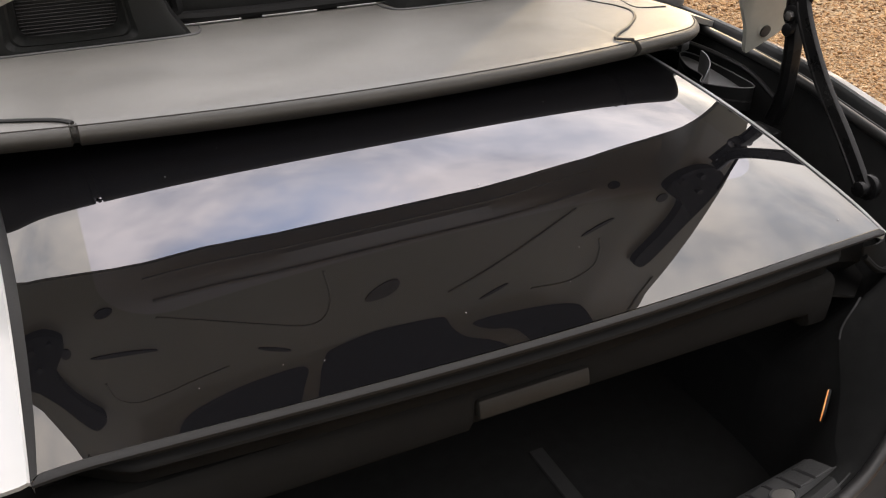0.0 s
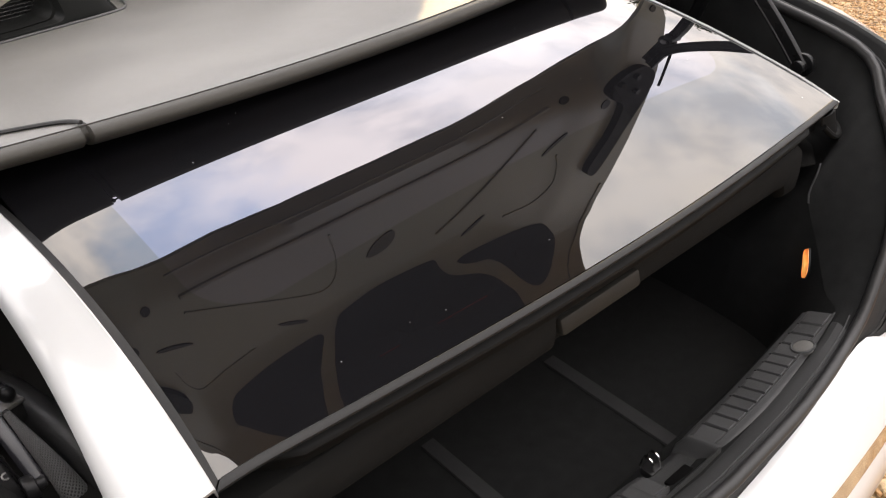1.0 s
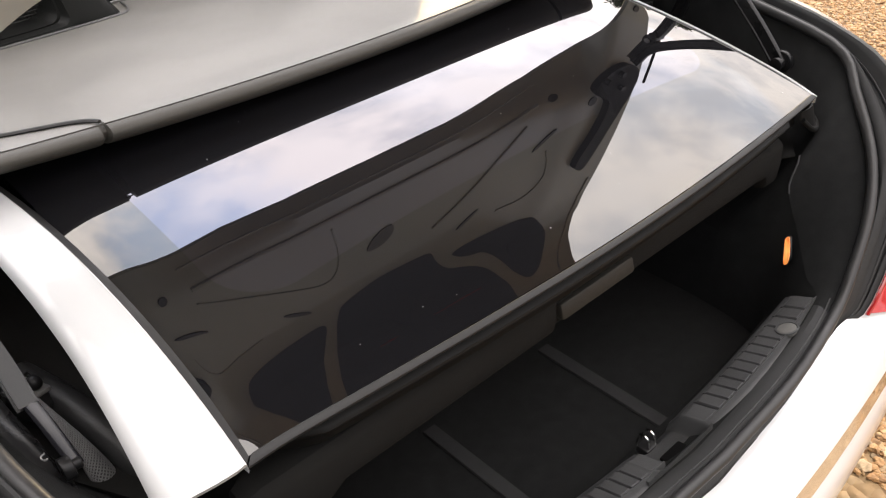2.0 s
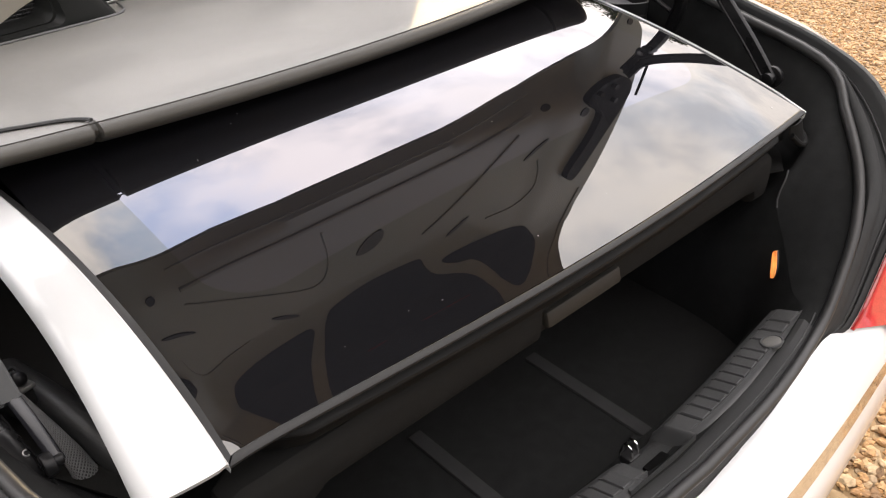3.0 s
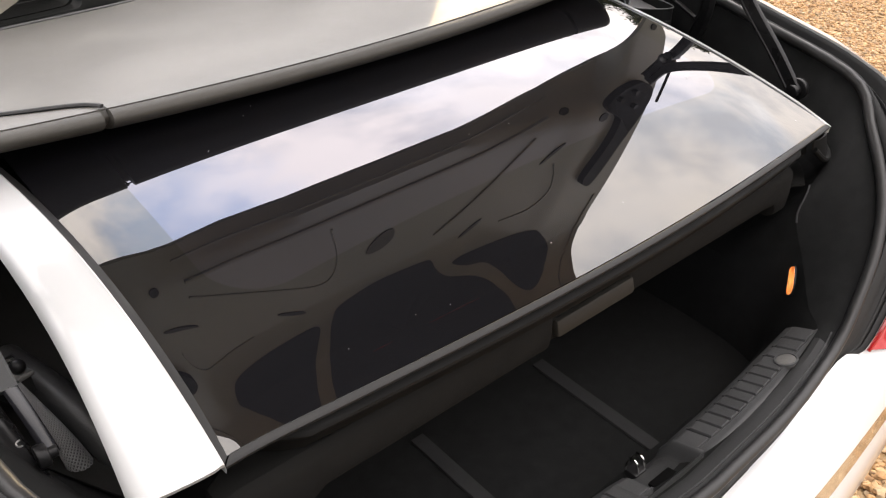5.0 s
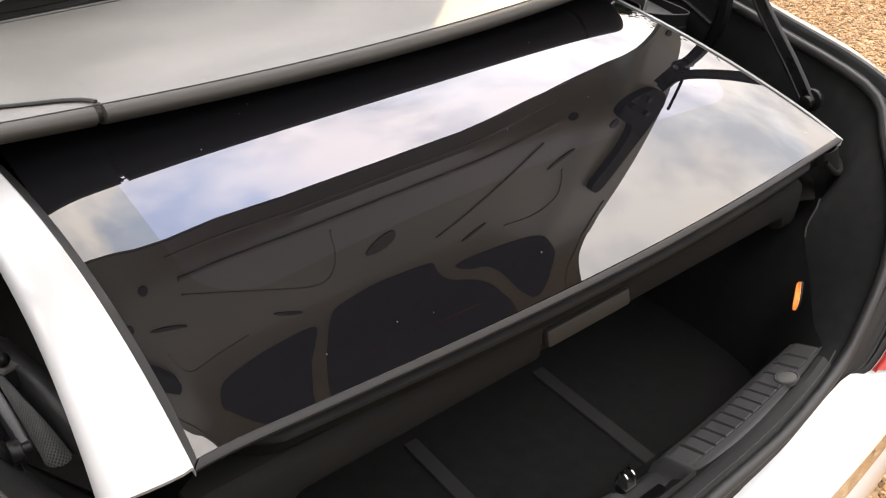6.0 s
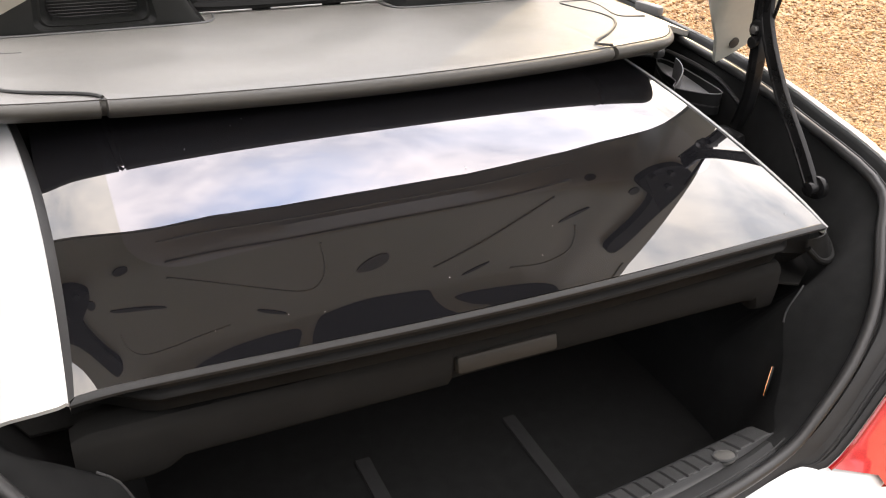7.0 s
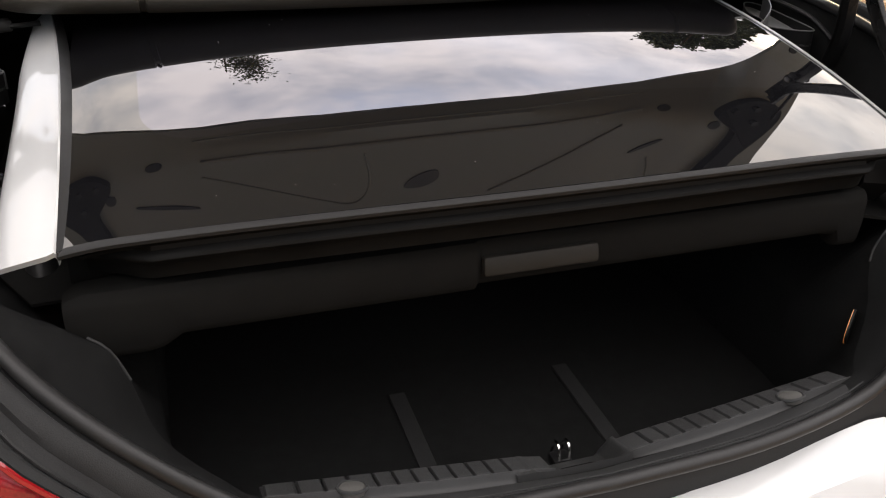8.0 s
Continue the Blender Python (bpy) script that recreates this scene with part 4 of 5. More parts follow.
def lid_point(x, s, d=0.0):
    y, z = lid_profile(s)
    if s < 1.31:
        curl = max(0.0, min(1.0, (0.72 - abs(x)) / 0.62))
        curl = curl * curl * (3 - 2 * curl)
        y += curl * (0.41 + 0.80 * (1.31 - s) - y)
        z += curl * (1.31 - 0.38 * (1.31 - s) - z)
    (ya, za), (yb, zb) = lid_profile(max(s, 1.3) - 0.05), lid_profile(max(s, 1.3) + 0.05)
    t = Vector((0, yb - ya, zb - za)).normalized()
    n = Vector((0, -t.z, t.y))
    ease = lambda q: q * q * (3 - 2 * q)
    bulge = 0.012 * ease(max(0.0, min(1.0, (abs(x) - 0.50) / 0.12))) * ease(max(0.0, min(1.0, (s - 1.14) / 0.16)))
    swell = ease(max(0.0, min(1.0, (x - 0.22) / 0.2))) * ease(max(0.0, min(1.0, (0.69 - x) / 0.10))) * ease(max(0.0, min(1.0, (1.36 - s) / 0.18)))
    return Vector((x, y, z)) + n * (d + bulge) + Vector((0.062, 0.054, 0.045)) * swell


LOWER = [(0.0, 1.252), (0.1, 1.250), (0.2, 1.246), (0.3, 1.233), (0.36, 1.222), (0.43, 1.207), (0.5, 1.181), (0.57, 1.154), (0.61, 1.136), (0.645, 1.118), (0.672, 1.094), (0.700, 1.058), (0.714, 1.024), (0.7215, 1.002), (0.7265, 0.995), (0.755, 1.009), (0.785, 1.026), (0.812, 1.047), (0.829, 1.078), (0.838, 1.15)]


def lid_low(x):
    a = abs(x)
    for (x0, z0), (x1, z1) in zip(LOWER, LOWER[1:]):
        if a <= x1:
            rise = 0.020 * max(0.0, min(1.0, (-x - 0.33) / 0.16)) * max(0.0, min(1.0, (0.74 + x) / 0.1))
            rise += 0.14 * max(0.0, min(1.0, (-x - 0.69) / 0.05))
            return z0 + (z1 - z0) * (a - x0) / (x1 - x0) + rise
    return LOWER[-1][1] + (0.14 if x < 0 else 0.0)


LID_X = [0.838 * i / 50 for i in range(51)] + [0.7075, 0.714, 0.718, 0.7215, 0.724, 0.7265, 0.730, 0.745]
LID_X = sorted([-x for x in LID_X if x > 0] + LID_X)
LID_N, LID_M = len(LID_X) - 1, 44


def lid_grid(d, inset=0.0):
    rows = []
    for j in range(LID_M + 1):
        w = j / LID_M
        row = []
        for x0 in LID_X:
            low = lid_low(x0) + inset + 0.008
            s = low + (2.40 - low) * w
            turn = max(0.0, min(1.0, (s - 1.90) / 0.13))
            taper = 1 - 0.10 * max(0.0, (s - 1.5) / 0.9) ** 2 - (0.055 if x0 < 0 else 0.035) * turn * turn * (3 - 2 * turn)
            row.append(lid_point(x0 * taper * (1 - inset), s, d if d >= 0 else -0.010 + (d + 0.010) * min(1.0, (s - low) / 0.15)))
        rows.append(row)
    return rows


inner, outer = lid_grid(0.0), lid_grid(-0.045)
v, f = sheet(inner)
v2, f2 = sheet(outer)
k = len(v)
v, f = v + v2, f + [tuple(k + q for q in reversed(g)) for g in f2]
nc, nr = LID_N + 1, LID_M + 1
rim = list(range(nc)) + [i * nc + nc - 1 for i in range(1, nr)] + [(nr - 1) * nc + j for j in range(nc - 2, -1, -1)] + [i * nc for i in range(nr - 2, 0, -1)]
f += [(a, b, k + b, k + a) for a, b in zip(rim, rim[1:] + rim[:1])]
lid = link("boot_lid", v, f, SHADED_WHITE, car, "white boot lid standing open, pressed inner panel greyed for its shade")


def lid_patch(name, outline, depth, mat, label="", n=0):
    pts = outline
    if n:
        pts = [(p.x, p.y) for p in spline([(a, b, 0) for a, b in outline], n, True)]
    v, f = prism(pts, lambda a, b, d: lid_point(a, b, d), depth)
    return link(name, v, f, mat, lid, label, smooth=False)


def lid_ridge(points, r, mat=SHADED_WHITE, n=24, name="pressed_ridge"):
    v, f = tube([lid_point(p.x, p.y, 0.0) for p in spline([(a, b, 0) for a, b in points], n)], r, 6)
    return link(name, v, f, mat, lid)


def oval(cx, cy, rx, ry, tilt=0.0, n=20):
    c, s = math.cos(tilt), math.sin(tilt)
    return [(cx + rx * math.cos(q) * c - ry * math.sin(q) * s, cy + rx * math.cos(q) * s + ry * math.sin(q) * c) for q in (2 * math.pi * i / n for i in range(n))]


def lid_opening(outline, middle, label="opening in the inner panel, its shade drawn as a dark sheet"):
    """A dark sheet along the panel's curve, coloured for the shade inside an opening."""
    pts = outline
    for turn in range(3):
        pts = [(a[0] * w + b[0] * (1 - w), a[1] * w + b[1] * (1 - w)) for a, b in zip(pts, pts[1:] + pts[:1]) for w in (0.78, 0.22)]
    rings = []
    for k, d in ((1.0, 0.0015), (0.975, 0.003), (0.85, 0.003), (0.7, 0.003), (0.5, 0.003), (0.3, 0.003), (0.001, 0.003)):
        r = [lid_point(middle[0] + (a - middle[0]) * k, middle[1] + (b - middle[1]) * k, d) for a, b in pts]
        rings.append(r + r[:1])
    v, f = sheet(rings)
    hole = link("access_opening", v, f, OPENING_SHADE, lid, label)
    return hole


for s in (1, -1):
    lid_patch("plug", oval(0.504 if s > 0 else -0.535, 1.302, 0.016, 0.012), 0.003, RUBBER, "black rubber plug")
    lid_patch("plug", oval(s * 0.652, 1.352, 0.016, 0.016), 0.003, RUBBER, "black rubber plug")
    # ear hole: a black disc carries its inner shade, nothing is cut
    lid_patch("plug", oval(s * 0.753, 1.045, 0.011, 0.011), 0.003, RUBBER, "round hole in the lid ear, its shade drawn as a black disc")
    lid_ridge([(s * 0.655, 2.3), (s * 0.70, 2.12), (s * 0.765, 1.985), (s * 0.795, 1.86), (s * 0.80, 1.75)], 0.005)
    # hinge bracket on the lid
    pad = [(s * 0.660, 1.595), (s * 0.682, 1.640), (s * 0.716, 1.630), (s * 0.758, 1.47), (s * 0.796, 1.34), (s * 0.796, 1.262), (s * 0.745, 1.232), (s * 0.680, 1.246), (s * 0.640, 1.280), (s * 0.632, 1.306), (s * 0.664, 1.335), (s * 0.705, 1.370), (s * 0.697, 1.47)]
    lid_patch("hinge_bracket", pad, 0.022, DARK, "black steel hinge bracket", 44)
    for bx, bs in ((0.668, 1.280), (0.720, 1.262), (0.735, 1.315)):
        lid_patch("bracket_bolt", oval(s * bx, bs, 0.009, 0.009, 0, 12), 0.029, RUBBER, "black bolt head")
# slots: raised black strips stand for the shade in the recesses
for cx, cs, half_len, tilt in ((-0.548, 1.440, 0.068, 0.55), (0.508, 1.450, 0.046, -0.70), (-0.267, 1.634, 0.046, 0.70), (0.276, 1.650, 0.042, -0.60)):
    lid_patch("slot", oval(cx, cs, half_len, 0.0065, tilt), 0.003, RUBBER, "long drain slot, its shade drawn as a black strip")
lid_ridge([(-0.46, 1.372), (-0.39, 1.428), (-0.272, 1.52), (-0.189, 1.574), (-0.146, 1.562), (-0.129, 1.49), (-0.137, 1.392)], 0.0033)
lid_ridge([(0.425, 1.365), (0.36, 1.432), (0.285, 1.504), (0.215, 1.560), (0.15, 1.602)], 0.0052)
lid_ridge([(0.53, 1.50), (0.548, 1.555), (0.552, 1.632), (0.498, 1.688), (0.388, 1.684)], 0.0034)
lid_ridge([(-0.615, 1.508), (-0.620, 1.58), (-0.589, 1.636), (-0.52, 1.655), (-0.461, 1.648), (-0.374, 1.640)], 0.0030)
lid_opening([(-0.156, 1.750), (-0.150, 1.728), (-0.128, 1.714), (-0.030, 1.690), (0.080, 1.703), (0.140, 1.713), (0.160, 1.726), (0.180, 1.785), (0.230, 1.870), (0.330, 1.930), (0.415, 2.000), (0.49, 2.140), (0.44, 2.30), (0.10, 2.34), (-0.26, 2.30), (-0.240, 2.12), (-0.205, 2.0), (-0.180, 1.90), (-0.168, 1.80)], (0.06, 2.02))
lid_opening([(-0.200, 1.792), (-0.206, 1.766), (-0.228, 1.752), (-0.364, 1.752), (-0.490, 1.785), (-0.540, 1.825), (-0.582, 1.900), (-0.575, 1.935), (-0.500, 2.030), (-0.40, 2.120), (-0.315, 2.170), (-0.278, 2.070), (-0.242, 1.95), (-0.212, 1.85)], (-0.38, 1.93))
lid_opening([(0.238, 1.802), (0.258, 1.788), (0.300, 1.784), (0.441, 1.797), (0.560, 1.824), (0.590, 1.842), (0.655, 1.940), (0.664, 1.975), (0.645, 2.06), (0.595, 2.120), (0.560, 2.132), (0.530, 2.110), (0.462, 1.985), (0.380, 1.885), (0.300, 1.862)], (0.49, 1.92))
# thin dark red bar across the middle opening
lid_ridge([(-0.06, 2.035), (0.10, 2.045), (0.36, 2.055)], 0.005, RED_DEEP, name="brake_lamp_back")
# half-round recess: a grey patch on the panel paints its shade
lid_patch("emblem_boss", [(-0.052, 1.545), (-0.046, 1.520), (-0.024, 1.498), (0.006, 1.486), (0.022, 1.494), (0.022, 1.520), (0.008, 1.538), (-0.018, 1.550)], 0.003, CAP_RECESS_GREY, "half-round recess, its shade drawn as a grey patch", 30)
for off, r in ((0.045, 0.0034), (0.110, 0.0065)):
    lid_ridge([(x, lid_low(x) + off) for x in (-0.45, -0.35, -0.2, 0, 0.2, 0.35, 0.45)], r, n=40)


def link_bar(name, points, width, mat, parent, label="", thick=1.0):
    """A pressed steel link with raised flanges along both edges, in the plane x about constant."""
    pts = spline(points, 4 * len(points))
    rows = []
    for i, p in enumerate(pts):
        t = (pts[min(i + 1, len(pts) - 1)] - pts[max(i - 1, 0)]).normalized()
        w = t.cross(Vector((1, 0, 0))).normalized() * width / 2
        r = [p + w * a + Vector((b * thick, 0, 0)) for a, b in ((-1, 0.007), (-1, -0.008), (-0.93, -0.0105), (-0.66, -0.0105), (-0.55, -0.0065), (0.55, -0.0065), (0.66, -0.0105), (0.93, -0.0105), (1, -0.008),
                                                        (1, 0.007), (0.93, 0.0095), (0.66, 0.0095), (0.55, 0.0055), (-0.55, 0.0055), (-0.66, 0.0095), (-0.93, 0.0095))]
        rows.append(r + r[:1])
    v, f = sheet(rows)
    f += [tuple(range(16)), tuple(len(v) - 17 + q for q in range(16))]
    return link(name, v, f, mat, parent, label)


def hinge(s):
    m = (lambda x, y, z: (x, y, z)) if s > 0 else (lambda x, y, z: (-x - 0.018, y + 0.034, z - 0.030))
    base = part("hinge", rounded_box((0.03, 0.07, 0.06), 0.012, Matrix.Translation((s * 0.695, 0.375, 0.875))), GLOSS, car, "black folding boot hinge")
    if s > 0:
        link_bar("long_link", [(0.654, 0.120, 0.897), (0.665, 0.178, 0.950), (0.685, 0.276, 1.031), (0.710, 0.362, 1.123), (0.722, 0.384, 1.200)], 0.0265, GLOSS, base, "black steel hinge link", 0.55)
    else:
        v, f = tube(spline([m(0.654, 0.112, 0.905), m(0.664, 0.160, 0.962), m(0.685, 0.260, 1.045), m(0.710, 0.350, 1.135), m(0.722, 0.378, 1.205)], 40), 0.0078, 14, 0.7)
        link("long_link", v, f, LINK, base, "glossy black hinge arm")
    link_bar("short_link", [m(0.720, 0.388, 0.905), m(0.714, 0.367, 0.965), m(0.711, 0.366, 1.05), m(0.715, 0.383, 1.12), m(0.722, 0.397, 1.19)], 0.0235, GLOSS, base, "black steel hinge link")
    across = Matrix.Rotation(radians(90), 4, "Y")
    pivot_y, pivot_z = (0.121, 0.899) if s > 0 else (0.113, 0.908)
    part("pivot_bolt", disc(0.0125 if s > 0 else 0.007, 0.030 if s > 0 else 0.012, 0.002, Matrix.Translation(m(0.655, pivot_y, pivot_z)) @ across), GLOSS, base, "hinge pivot bolt")
    part("pivot_washer", disc(0.021 if s > 0 else 0.013, 0.012, 0.002, Matrix.Translation(m(0.664, pivot_y, pivot_z)) @ across), GLOSS, base)
    part("pivot_bolt", disc(0.011, 0.040, 0.002, Matrix.Translation(m(0.712, 0.372, 1.080)) @ across), GLOSS, base)
    part("knuckle", disc(0.019, 0.026, 0.004, Matrix.Translation(m(0.716, 0.378, 1.102)) @ across), GLOSS, base, "black hinge knuckle")
    part("knuckle_bolt", disc(0.009, 0.040, 0.002, Matrix.Translation(m(0.716, 0.378, 1.102)) @ across, 6), STEEL, base, "steel bolt head")
    v, f = tube([m(0.722, 0.364, 1.100), m(0.692, 0.318, 1.222)], 0.0036, 8)
    link("gas_strut", v, f, GLOSS, base, "thin black gas strut")
    return base


hinge(1), hinge(-1)

# drain funnel and wiring behind the right-hand hinge
for s in (1, -1):
    pts = spline([(s * 0.653, 0.51, 0.95), (s * 0.690, 0.462, 0.95), (s * 0.728, 0.452, 0.95), (s * 0.745, 0.53, 0.95), (s * 0.745, 0.64, 0.955), (s * 0.725, 0.665, 0.955), (s * 0.690, 0.60, 0.952), (s * 0.682, 0.545, 0.95)], 48, True)
    low = [p + Vector((0, 0, -0.045)) for p in pts]
    v, f = sheet([pts + pts[:1], low + low[:1]])
    funnel = link("drain_funnel", v, f, PLASTIC, car, "black plastic water funnel")
    v, f = tube(pts, 0.0013, 6, closed=True)
    link("rim", v, f, FUNNEL, funnel)
    v, f = prism([(p.x, p.y) for p in low], lambda a, b, d: Vector((a, b, 0.926 + d + 0.10 * (b - 0.5))), 0.004)
    link("base", v, f, FUNNEL, funnel, "grey funnel bottom")
    plan = spline([(s * 0.700, 0.575, 0), (s * 0.697, 0.552, 0), (s * 0.686, 0.530, 0), (s * 0.668, 0.516, 0), (s * 0.652, 0.508, 0)], 20)
    v, f = sheet([[Vector((q.x, q.y, 0.925)) for q in plan], [Vector((q.x, q.y, 0.988 - 0.038 * (i / 19) ** 1.5)) for i, q in enumerate(plan)]], 0.0022, Vector((-0.6 * s, 0.8, 0)))
    link("blade", v, f, FUNNEL, funnel, "thin curved grey plastic blade")
    part("clip", rounded_box((0.03, 0.022, 0.018), 0.004, Matrix.Translation((s * 0.655, 0.585, 1.0)) @ Matrix.Rotation(radians(20), 4, "Z")), RUBBER, car, "black plastic cable clip")
    v, f = tube(spline([(s * 0.60, 0.59, 1.0), (s * 0.65, 0.585, 0.998), (s * 0.71, 0.66, 0.985), (s * 0.745, 0.62, 0.975), (s * 0.750, 0.50, 0.965), (s * 0.735, 0.40, 0.94)], 40), 0.004, 6)
    link("cable", v, f, RUBBER, car, "thin black cable")
    # plastic side bay
    v, f = sheet([[(s * 0.490, y, 0.80) for y in (0.03 if s > 0 else 0.09, 0.4, 0.86)], [(s * 0.54, y, 0.798) for y in (0.006 if s > 0 else 0.09, 0.4, 0.86)], [(s * 0.61, y, 0.79) for y in (0.05 if s > 0 else 0.10, 0.4, 0.86)], [(s * 0.69, y, 0.80) for y in (0.24, 0.4, 0.86)]], 0.004)
    link("side_bay", v, f, FLAP, car, "black plastic side bay")

# rubber drip lip under the roof corner, a black sheet filling it, and its bracket
for s in (1,):
    v, f = tube(spline([(s * 0.535, 0.004, 0.866), (s * 0.556, -0.004, 0.846), (s * 0.582, -0.001, 0.836), (s * 0.606, 0.012, 0.836), (s * 0.622, 0.040, 0.846), (s * 0.626, 0.080, 0.862)], 30), 0.0052, 8)
    link("corner_lip", v, f, DARK, car, "black rubber drip lip under the roof corner")
    low = spline([(s * 0.535, 0.006, 0.866), (s * 0.556, -0.002, 0.846), (s * 0.582, 0.001, 0.836), (s * 0.606, 0.014, 0.836), (s * 0.622, 0.042, 0.846), (s * 0.626, 0.082, 0.862)], 20)
    high = spline([(s * 0.535, 0.008, 0.880), (s * 0.552, 0.004, 0.882), (s * 0.572, 0.008, 0.884), (s * 0.585, 0.022, 0.886), (s * 0.594, 0.050, 0.888), (s * 0.598, 0.085, 0.892)], 20)
    v, f = sheet([low, between(low, high, 0.5), high], 0.003, Vector((-0.5 * s, 0.8, 0)))
    link("corner_web", v, f, DARK, car, "black sheet filling the space under the roof corner")
    v, f = sheet([[(s * 0.520, 0.05, 0.875), (s * 0.575, 0.04, 0.870), (s * 0.605, 0.07, 0.866)], [(s * 0.515, 0.045, 0.84), (s * 0.565, 0.03, 0.838), (s * 0.600, 0.06, 0.84)], [(s * 0.52, 0.07, 0.80), (s * 0.56, 0.06, 0.80), (s * 0.60, 0.085, 0.80)]], 0.006, Vector((0, 1, 0)))
    link("corner_bracket", v, f, PLASTIC, car, "black plastic bracket below the roof corner")
for s in (-1,):
    hook = spline([(s * 0.528, 0.052, 0.786), (s * 0.520, 0.060, 0.776), (s * 0.526, 0.068, 0.768), (s * 0.536, 0.066, 0.772)], 14)
    v, f = tube(hook, 0.0022, 6)
    link("tie_hook", v, f, STEEL, car, "small worn steel hook")

# roof lock beside the left rail: bracket with a ball stud, lever cover, braided hose and fittings
lock = part("roof_lock", rounded_box((0.037, 0.044, 0.007), 0.0032, Matrix.Translation((-0.663, 0.330, 0.847)) @ Matrix.Rotation(radians(22), 4, "Z") @ Matrix.Rotation(radians(8), 4, "Y")), PLATE, car, "grey plated roof lock with a lever cover and braided hose")
ball = bmesh.new(); bmesh.ops.create_uvsphere(ball, u_segments=18, v_segments=12, radius=0.0095)
bmesh.ops.translate(ball, vec=(-0.653, 0.322, 0.858), verts=ball.verts)
part("ball_stud", ball, GLOSS, lock, "black ball stud")
v, f = tube([(-0.662, 0.352, 0.852), (-0.650, 0.354, 0.852), (-0.648, 0.344, 0.852), (-0.660, 0.340, 0.852)], 0.0024, 6, closed=True)
link("slot_rim", v, f, GLOSS, lock)
part("bracket_foot", rounded_box((0.034, 0.040, 0.030), 0.006, Matrix.Translation((-0.664, 0.331, 0.828)) @ Matrix.Rotation(radians(22), 4, "Z")), RUBBER, lock)
cov = [(-0.690, 0.205, 0.925), (-0.692, 0.24, 0.962), (-0.699, 0.30, 1.025), (-0.706, 0.36, 1.09)]
link_bar("lever_cover", [(x + 0.006, y, z) for x, y, z in cov], 0.036, TRIM, lock, "grey plastic lever cover")
path = spline([(-0.664, 0.292, 0.862), (-0.657, 0.262, 0.842), (-0.650, 0.230, 0.822), (-0.644, 0.200, 0.796), (-0.640, 0.180, 0.750)], 40)
v, f = tube(path, [0.0032 + 0.0105 * min(1.0, i / 30) for i in range(40)], 14, 0.75)
link("braided_hose", v, f, BRAID, lock, "grey braided hose")
v, f = [], []
for turn in (1, -1):
    for k in range(17):
        pts = []
        for i in range(1, 39):
            t = (path[i + 1] - path[i - 1]).normalized()
            a = t.cross(Vector((0, 0, 1))).normalized(); b = a.cross(t)
            q = 2 * math.pi * k / 17 + turn * i * 0.38
            r = 0.0032 + 0.0105 * min(1.0, i / 30)
            pts.append(path[i] + a * (r * math.cos(q)) + b * (0.75 * r * math.sin(q)))
        v2, f2 = tube(pts, 0.0009, 4)
        o = len(v); v += v2; f += [tuple(o + q for q in g) for g in f2]
tagged(link("braid", v, f, FUNNEL, lock, "pale woven strands of the hose"), kind="stuff")
v, f = tube(spline([(-0.650, 0.42, 0.800), (-0.630, 0.33, 0.804), (-0.616, 0.25, 0.803), (-0.606, 0.20, 0.794), (-0.600, 0.17, 0.770)], 30), 0.021, 14)
link("wire_trough", v, f, RUBBER, lock, "black rounded cable trough")
for x, y, z, r, a0, a1 in ((-0.697, 0.114, 0.874, 0.0100, 190, 350), (-0.696, 0.150, 0.903, 0.0032, 60, 300)):
    arc = [radians(a0 + (a1 - a0) * i / 18) for i in range(19)]
    v, f = tube([Vector((x + r * math.cos(q), y + 0.8 * r * math.sin(q), z + 0.6 * r * math.sin(q))) for q in arc], 0.0010, 6)
    link("clip_ring", v, f, STEEL, lock, "bright open steel clip")
v, f = tube(spline([(-0.712, 0.36, 0.890), (-0.711, 0.27, 0.880), (-0.707, 0.200, 0.872), (-0.698, 0.150, 0.852), (-0.690, 0.115, 0.822)], 30), [0.012 + 0.008 * math.sin(math.pi * i / 29) for i in range(30)], 12)
link("duct", v, f, GLOSS, lock, "black rounded duct beside the lever")

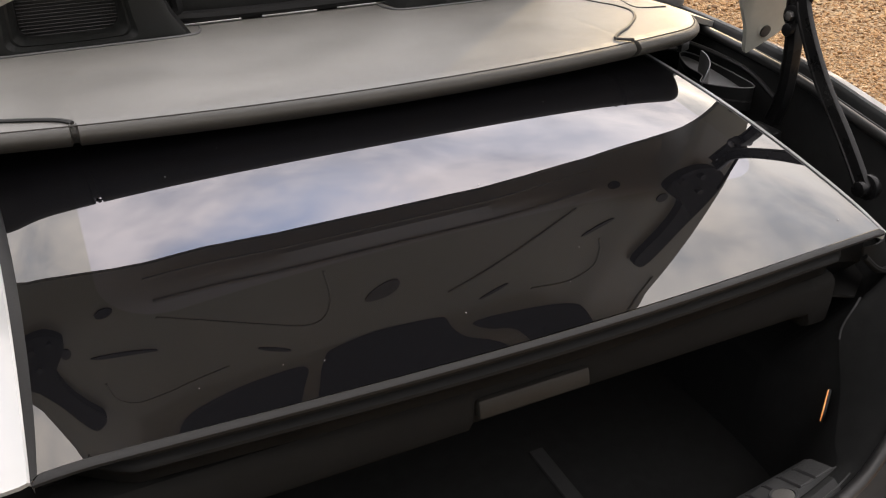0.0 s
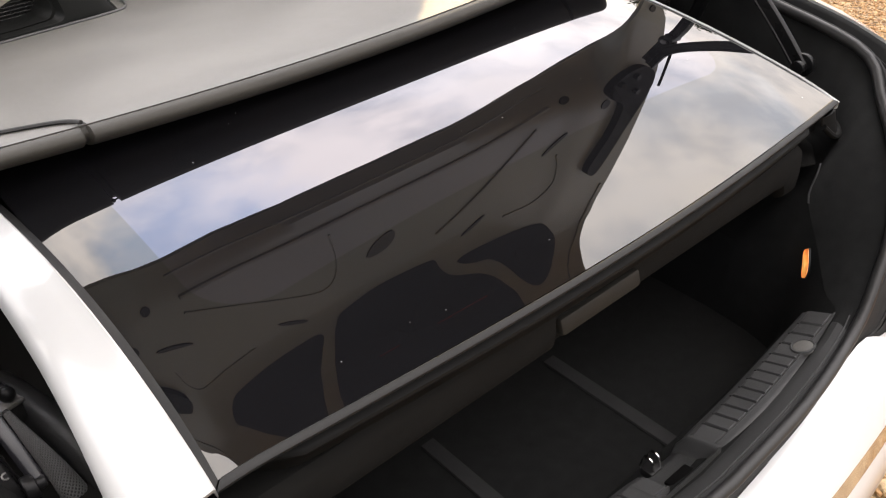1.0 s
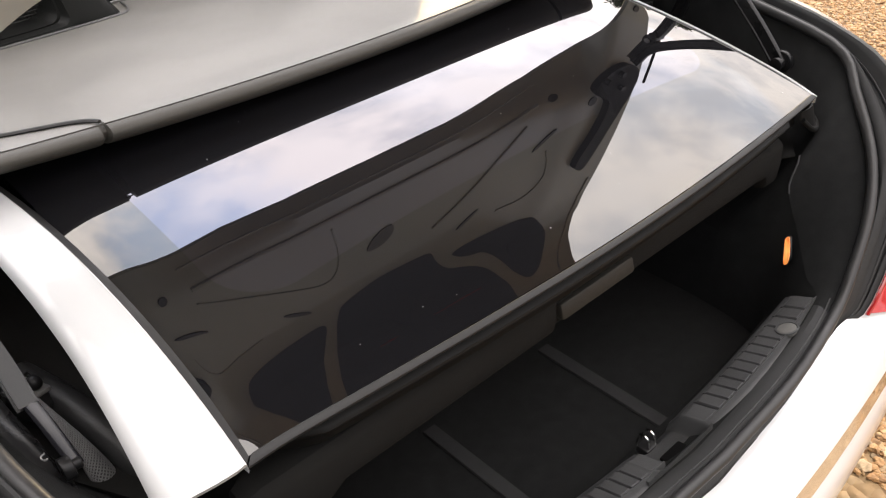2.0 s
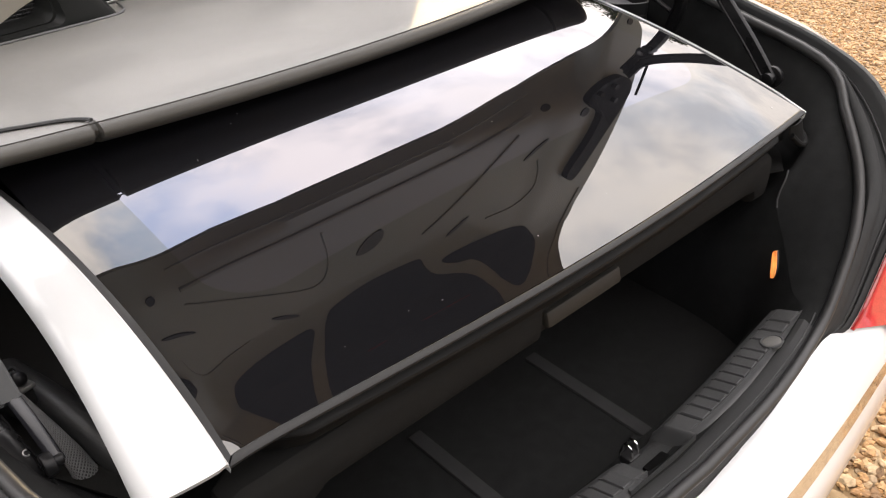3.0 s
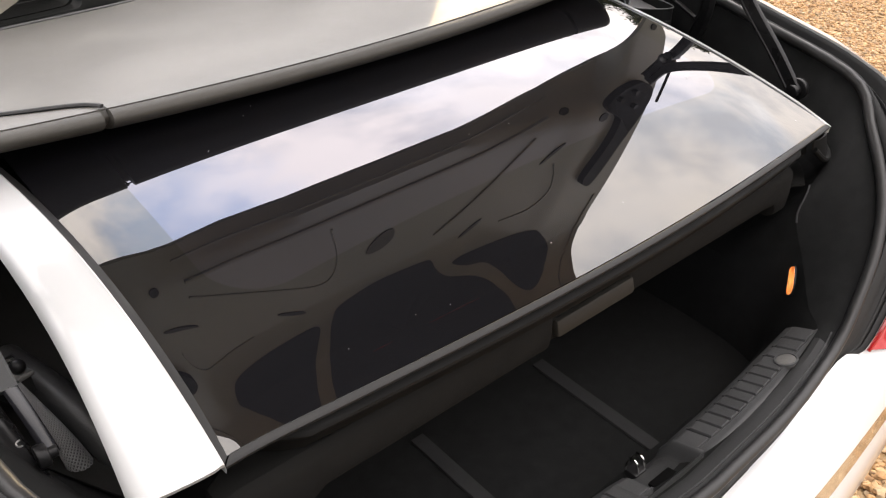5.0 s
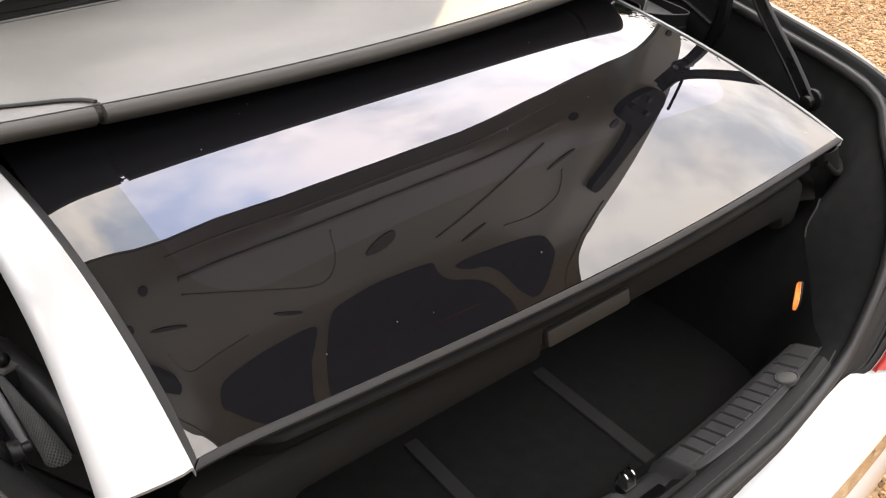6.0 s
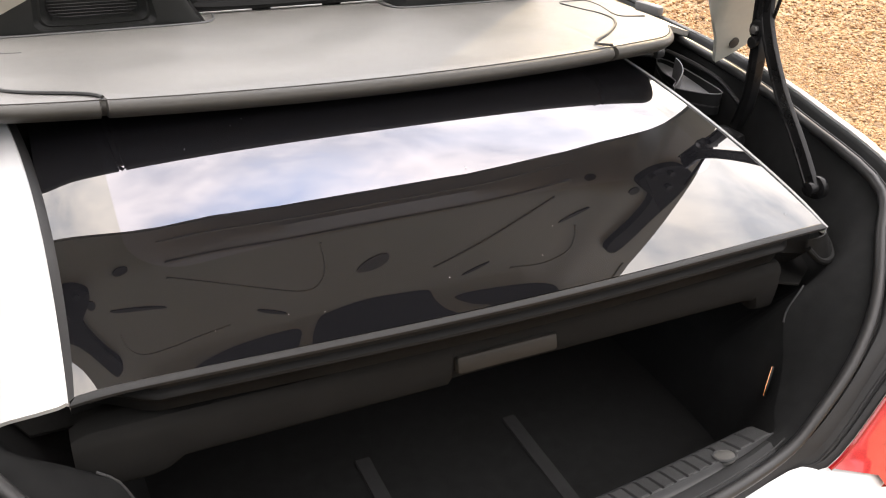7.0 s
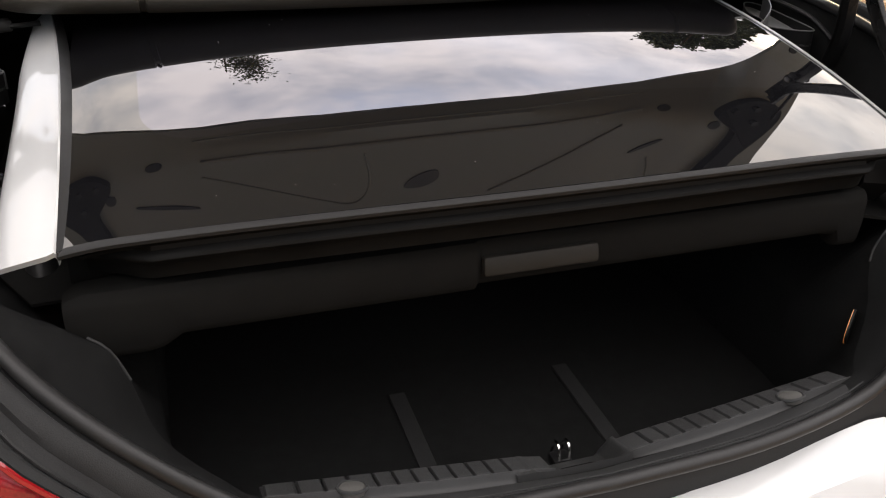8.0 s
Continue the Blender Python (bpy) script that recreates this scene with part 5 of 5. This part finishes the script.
# front part of the body: door tops, belt seal and cabin tub
for s in (1, -1):
    v, f = sheet([[(s * 0.815, 0.88, 1.018), (s * 0.825, 1.3, 1.012), (s * 0.825, 2.1, 0.99), (s * 0.80, 2.6, 0.97)],
                  [(s * 0.838, 0.88, 1.008), (s * 0.85, 1.3, 1.0), (s * 0.85, 2.1, 0.98), (s * 0.83, 2.6, 0.955)],
                  [(s * 0.90, 0.88, 0.86), (s * 0.905, 1.3, 0.85), (s * 0.905, 2.1, 0.83), (s * 0.88, 2.6, 0.82)],
                  [(s * 0.905, 0.88, 0.52), (s * 0.91, 1.3, 0.5), (s * 0.91, 2.1, 0.5), (s * 0.89, 2.6, 0.5)],
                  [(s * 0.87, 0.88, 0.20), (s * 0.87, 1.3, 0.20), (s * 0.87, 2.1, 0.20), (s * 0.85, 2.6, 0.2)]])
    link("door", v, f, PAINT, car, "white door skin")
    v, f = tube([(s * 0.81, 0.80, 1.024), (s * 0.815, 1.1, 1.024), (s * 0.815, 2.1, 1.0)], 0.0055, 8)
    link("belt_seal", v, f, RUBBER, car, "black window seal")
    part("seal_end", rounded_box((0.022, 0.075, 0.022), 0.006, Matrix.Translation((s * 0.790, 0.80, 1.030)) @ Matrix.Rotation(radians(10 * s), 4, "Z")), FUNNEL, car, "grey plastic seal end")
    v, f = sheet([[(s * 0.668, 0.60, 1.058), (s * 0.668, 0.85, 1.046), (s * 0.66, 1.1, 1.03), (s * 0.70, 1.6, 1.0)], [(s * 0.80, 0.66, 1.012), (s * 0.805, 0.85, 1.012), (s * 0.80, 1.1, 1.01), (s * 0.81, 1.6, 1.0)]], 0.012)
    link("side_shelf", v, f, LEATHER, car, "grey padded side shelf")
    wheel = part("wheel", disc(0.315, 0.21, 0.04, Matrix.Translation((s * 0.78, 0.72, 0.315)) @ Matrix.Rotation(radians(90), 4, "Y"), 48), RUBBER, car, "black road tyre")
    part("rim", disc(0.21, 0.215, 0.02, Matrix.Translation((s * 0.78, 0.72, 0.315)) @ Matrix.Rotation(radians(90), 4, "Y"), 40), STEEL, wheel, "grey alloy rim")
v, f = sheet([[(-0.80, 0.88, 0.22), (0.80, 0.88, 0.22)], [(-0.80, 2.6, 0.22), (0.80, 2.6, 0.22)]], 0.02)
link("cabin_floor", v, f, CARPET, car)
v, f = sheet([[(-0.86, 2.6, 0.2), (0.86, 2.6, 0.2)], [(-0.84, 2.6, 0.96), (0.84, 2.6, 0.96)]], 0.03, Vector((0, 1, 0)))
link("dashboard", v, f, PLASTIC, car)
for x in (-0.37, 0.37):
    part("seat", rounded_box((0.50, 0.14, 0.62), 0.06, Matrix.Translation((x, 1.55, 0.80)) @ Matrix.Rotation(radians(12), 4, "X"), 4), PLASTIC, car, "dark front seat")


# bonnet and nose close the car ahead of the cabin
bonnet = []
for y, z, w in ((2.58, 0.97, 0.83), (2.75, 0.955, 0.84), (3.1, 0.90, 0.84), (3.4, 0.82, 0.80), (3.58, 0.72, 0.72), (3.66, 0.58, 0.66), (3.66, 0.36, 0.64), (3.6, 0.22, 0.62)):
    bonnet.append([Vector((w * u, y - 0.10 * u * u * (y > 3.2), z + 0.03 * (1 - u * u) if y < 3.6 else z)) for u in (-1, -0.8, -0.5, 0, 0.5, 0.8, 1)])
v, f = sheet(bonnet)
link("bonnet", v, f, PAINT, car, "white bonnet and nose")
for s in (1, -1):
    v, f = sheet([[r[0 if s < 0 else -1] for r in bonnet], [Vector((s * 0.88, min(r[3].y, 3.45), min(r[3].z, 0.62))) for r in bonnet], [Vector((s * 0.86, min(r[3].y, 3.45), 0.22)) for r in bonnet]])
    link("front_wing", v, f, PAINT, car, "white front wing")
    wheel = part("wheel", disc(0.315, 0.21, 0.04, Matrix.Translation((s * 0.79, 3.05, 0.315)) @ Matrix.Rotation(radians(90), 4, "Y"), 48), RUBBER, car, "black road tyre")
    part("rim", disc(0.21, 0.215, 0.02, Matrix.Translation((s * 0.79, 3.05, 0.315)) @ Matrix.Rotation(radians(90), 4, "Y"), 40), STEEL, wheel, "grey alloy rim")
part("belt_guide", rounded_box((0.085, 0.10, 0.40), 0.03, Matrix.Translation((-0.618, 1.25, 0.99)), 3), PLASTIC, car, "dark seat belt guide trim")
part("door_card", rounded_box((0.075, 0.05, 0.50), 0.012, Matrix.Translation((-0.705, 1.33, 0.87))), RED_PAINT, car, "bright red panel inside the cabin")


# ---------------------------------------------------------------- trees beyond the drive
def tree(x, y, height, spread, leaves, leaf, seed, trunk=0.22, crown_from=0.25):
    rng = random.Random(seed)
    root = tagged(new("tree"), "tall leafy tree standing beyond the drive", "tree", "trees beyond the drive")
    root.location = (x, y, 0)
    path = [(rng.uniform(-0.2, 0.2) * k, rng.uniform(-0.2, 0.2) * k, height * k / 6) for k in range(7)]
    v, f = tube(path, [trunk * (1 - 0.15 * k) for k in range(7)], 8)
    limbs = []
    for k in range(26):
        h = height * rng.uniform(crown_from, 0.93)
        a = rng.uniform(0, 6.283)
        w = spread * (1.05 - (h / height)) ** 0.7 * rng.uniform(0.5, 1.0)
        p0 = Vector((0, 0, h - 0.12 * w)); p1 = Vector((w * math.cos(a) * 0.5, w * math.sin(a) * 0.5, h + 0.25 * w)); p2 = Vector((w * math.cos(a), w * math.sin(a), h + 0.55 * w * rng.uniform(0.2, 1.0)))
        limbs.append((p0, p1, p2))
        v2, f2 = tube([p0, p1, p2], [trunk * 0.28, trunk * 0.16, trunk * 0.05], 5)
        o = len(v); v += v2; f += [tuple(o + q for q in g) for g in f2]
    link("trunk", v, f, BARK, root, "brown trunk and limbs")
    nrng = np.random.default_rng(seed)
    c = []
    for i in range(leaves):
        p0, p1, p2 = limbs[rng.randrange(len(limbs))]
        t = rng.random() ** 0.6
        q = p0.lerp(p1, t * 2) if t < 0.5 else p1.lerp(p2, t * 2 - 1)
        if rng.random() < 0.12:
            q = Vector((0, 0, height * rng.uniform(0.9, 1.03)))
        c.append(tuple(q + Vector((rng.gauss(0, 1), rng.gauss(0, 1), rng.gauss(0, 0.8))) * spread * 0.10))
    c = np.array(c)
    n = len(c)
    a = nrng.normal(size=(n, 3)); a /= np.linalg.norm(a, axis=1)[:, None]
    b = np.cross(a, nrng.normal(size=(n, 3))); b /= np.linalg.norm(b, axis=1)[:, None]
    s = leaf * nrng.uniform(0.6, 1.3, (n, 1))
    bend = np.cross(a, b) * s * 0.25
    vv = np.stack([c - a * s, c + b * s * 0.45 + bend, c + a * s, c - b * s * 0.45 + bend], 1).reshape(-1, 3)
    ff = np.concatenate([np.stack([np.arange(n) * 4, np.arange(n) * 4 + 1, np.arange(n) * 4 + 2], 1), np.stack([np.arange(n) * 4, np.arange(n) * 4 + 2, np.arange(n) * 4 + 3], 1)])
    me = bpy.data.meshes.new("crown")
    me.from_pydata(vv.tolist(), [], ff.tolist())
    me.materials.append(LEAF)
    crown = new("crown", me); crown.parent = root
    return root


def by_bearing(az, dist):
    return math.sin(radians(az)) * dist, math.cos(radians(az)) * dist


for az, dist, top, spread, seed in ((41.9, 40, 16.4, 2.3, 31), (38.4, 34, 15.8, 2.6, 32), (43.4, 42, 15.8, 1.1, 33), (42.6, 40, 15.8, 1.7, 35), (34.3, 34, 13.9, 2.4, 36), (36.8, 33, 14.6, 1.8, 34)):
    tree(*by_bearing(az, dist), top, spread, 9000, 0.28, seed, 0.3, 0.1)
tree(*by_bearing(1.4, 22), 16.0, 3.7, 6200, 0.10, 11, 0.2)
for az, dist, top, spread, seed in ((31.5, 34, 13.4, 3.0, 21), (36.8, 33, 14.8, 3.2, 22), (40.3, 34, 15.0, 3.0, 23), (27, 40, 13, 3.5, 24),
                                    (50.5, 40, 9.4, 3.0, 25), (55, 38, 9.0, 3.6, 26), (60, 38, 9.6, 3.6, 27), (66, 36, 9.0, 3.6, 28)):
    tree(*by_bearing(az, dist), top, spread, 5200, 0.20, seed, 0.3, 0.1)
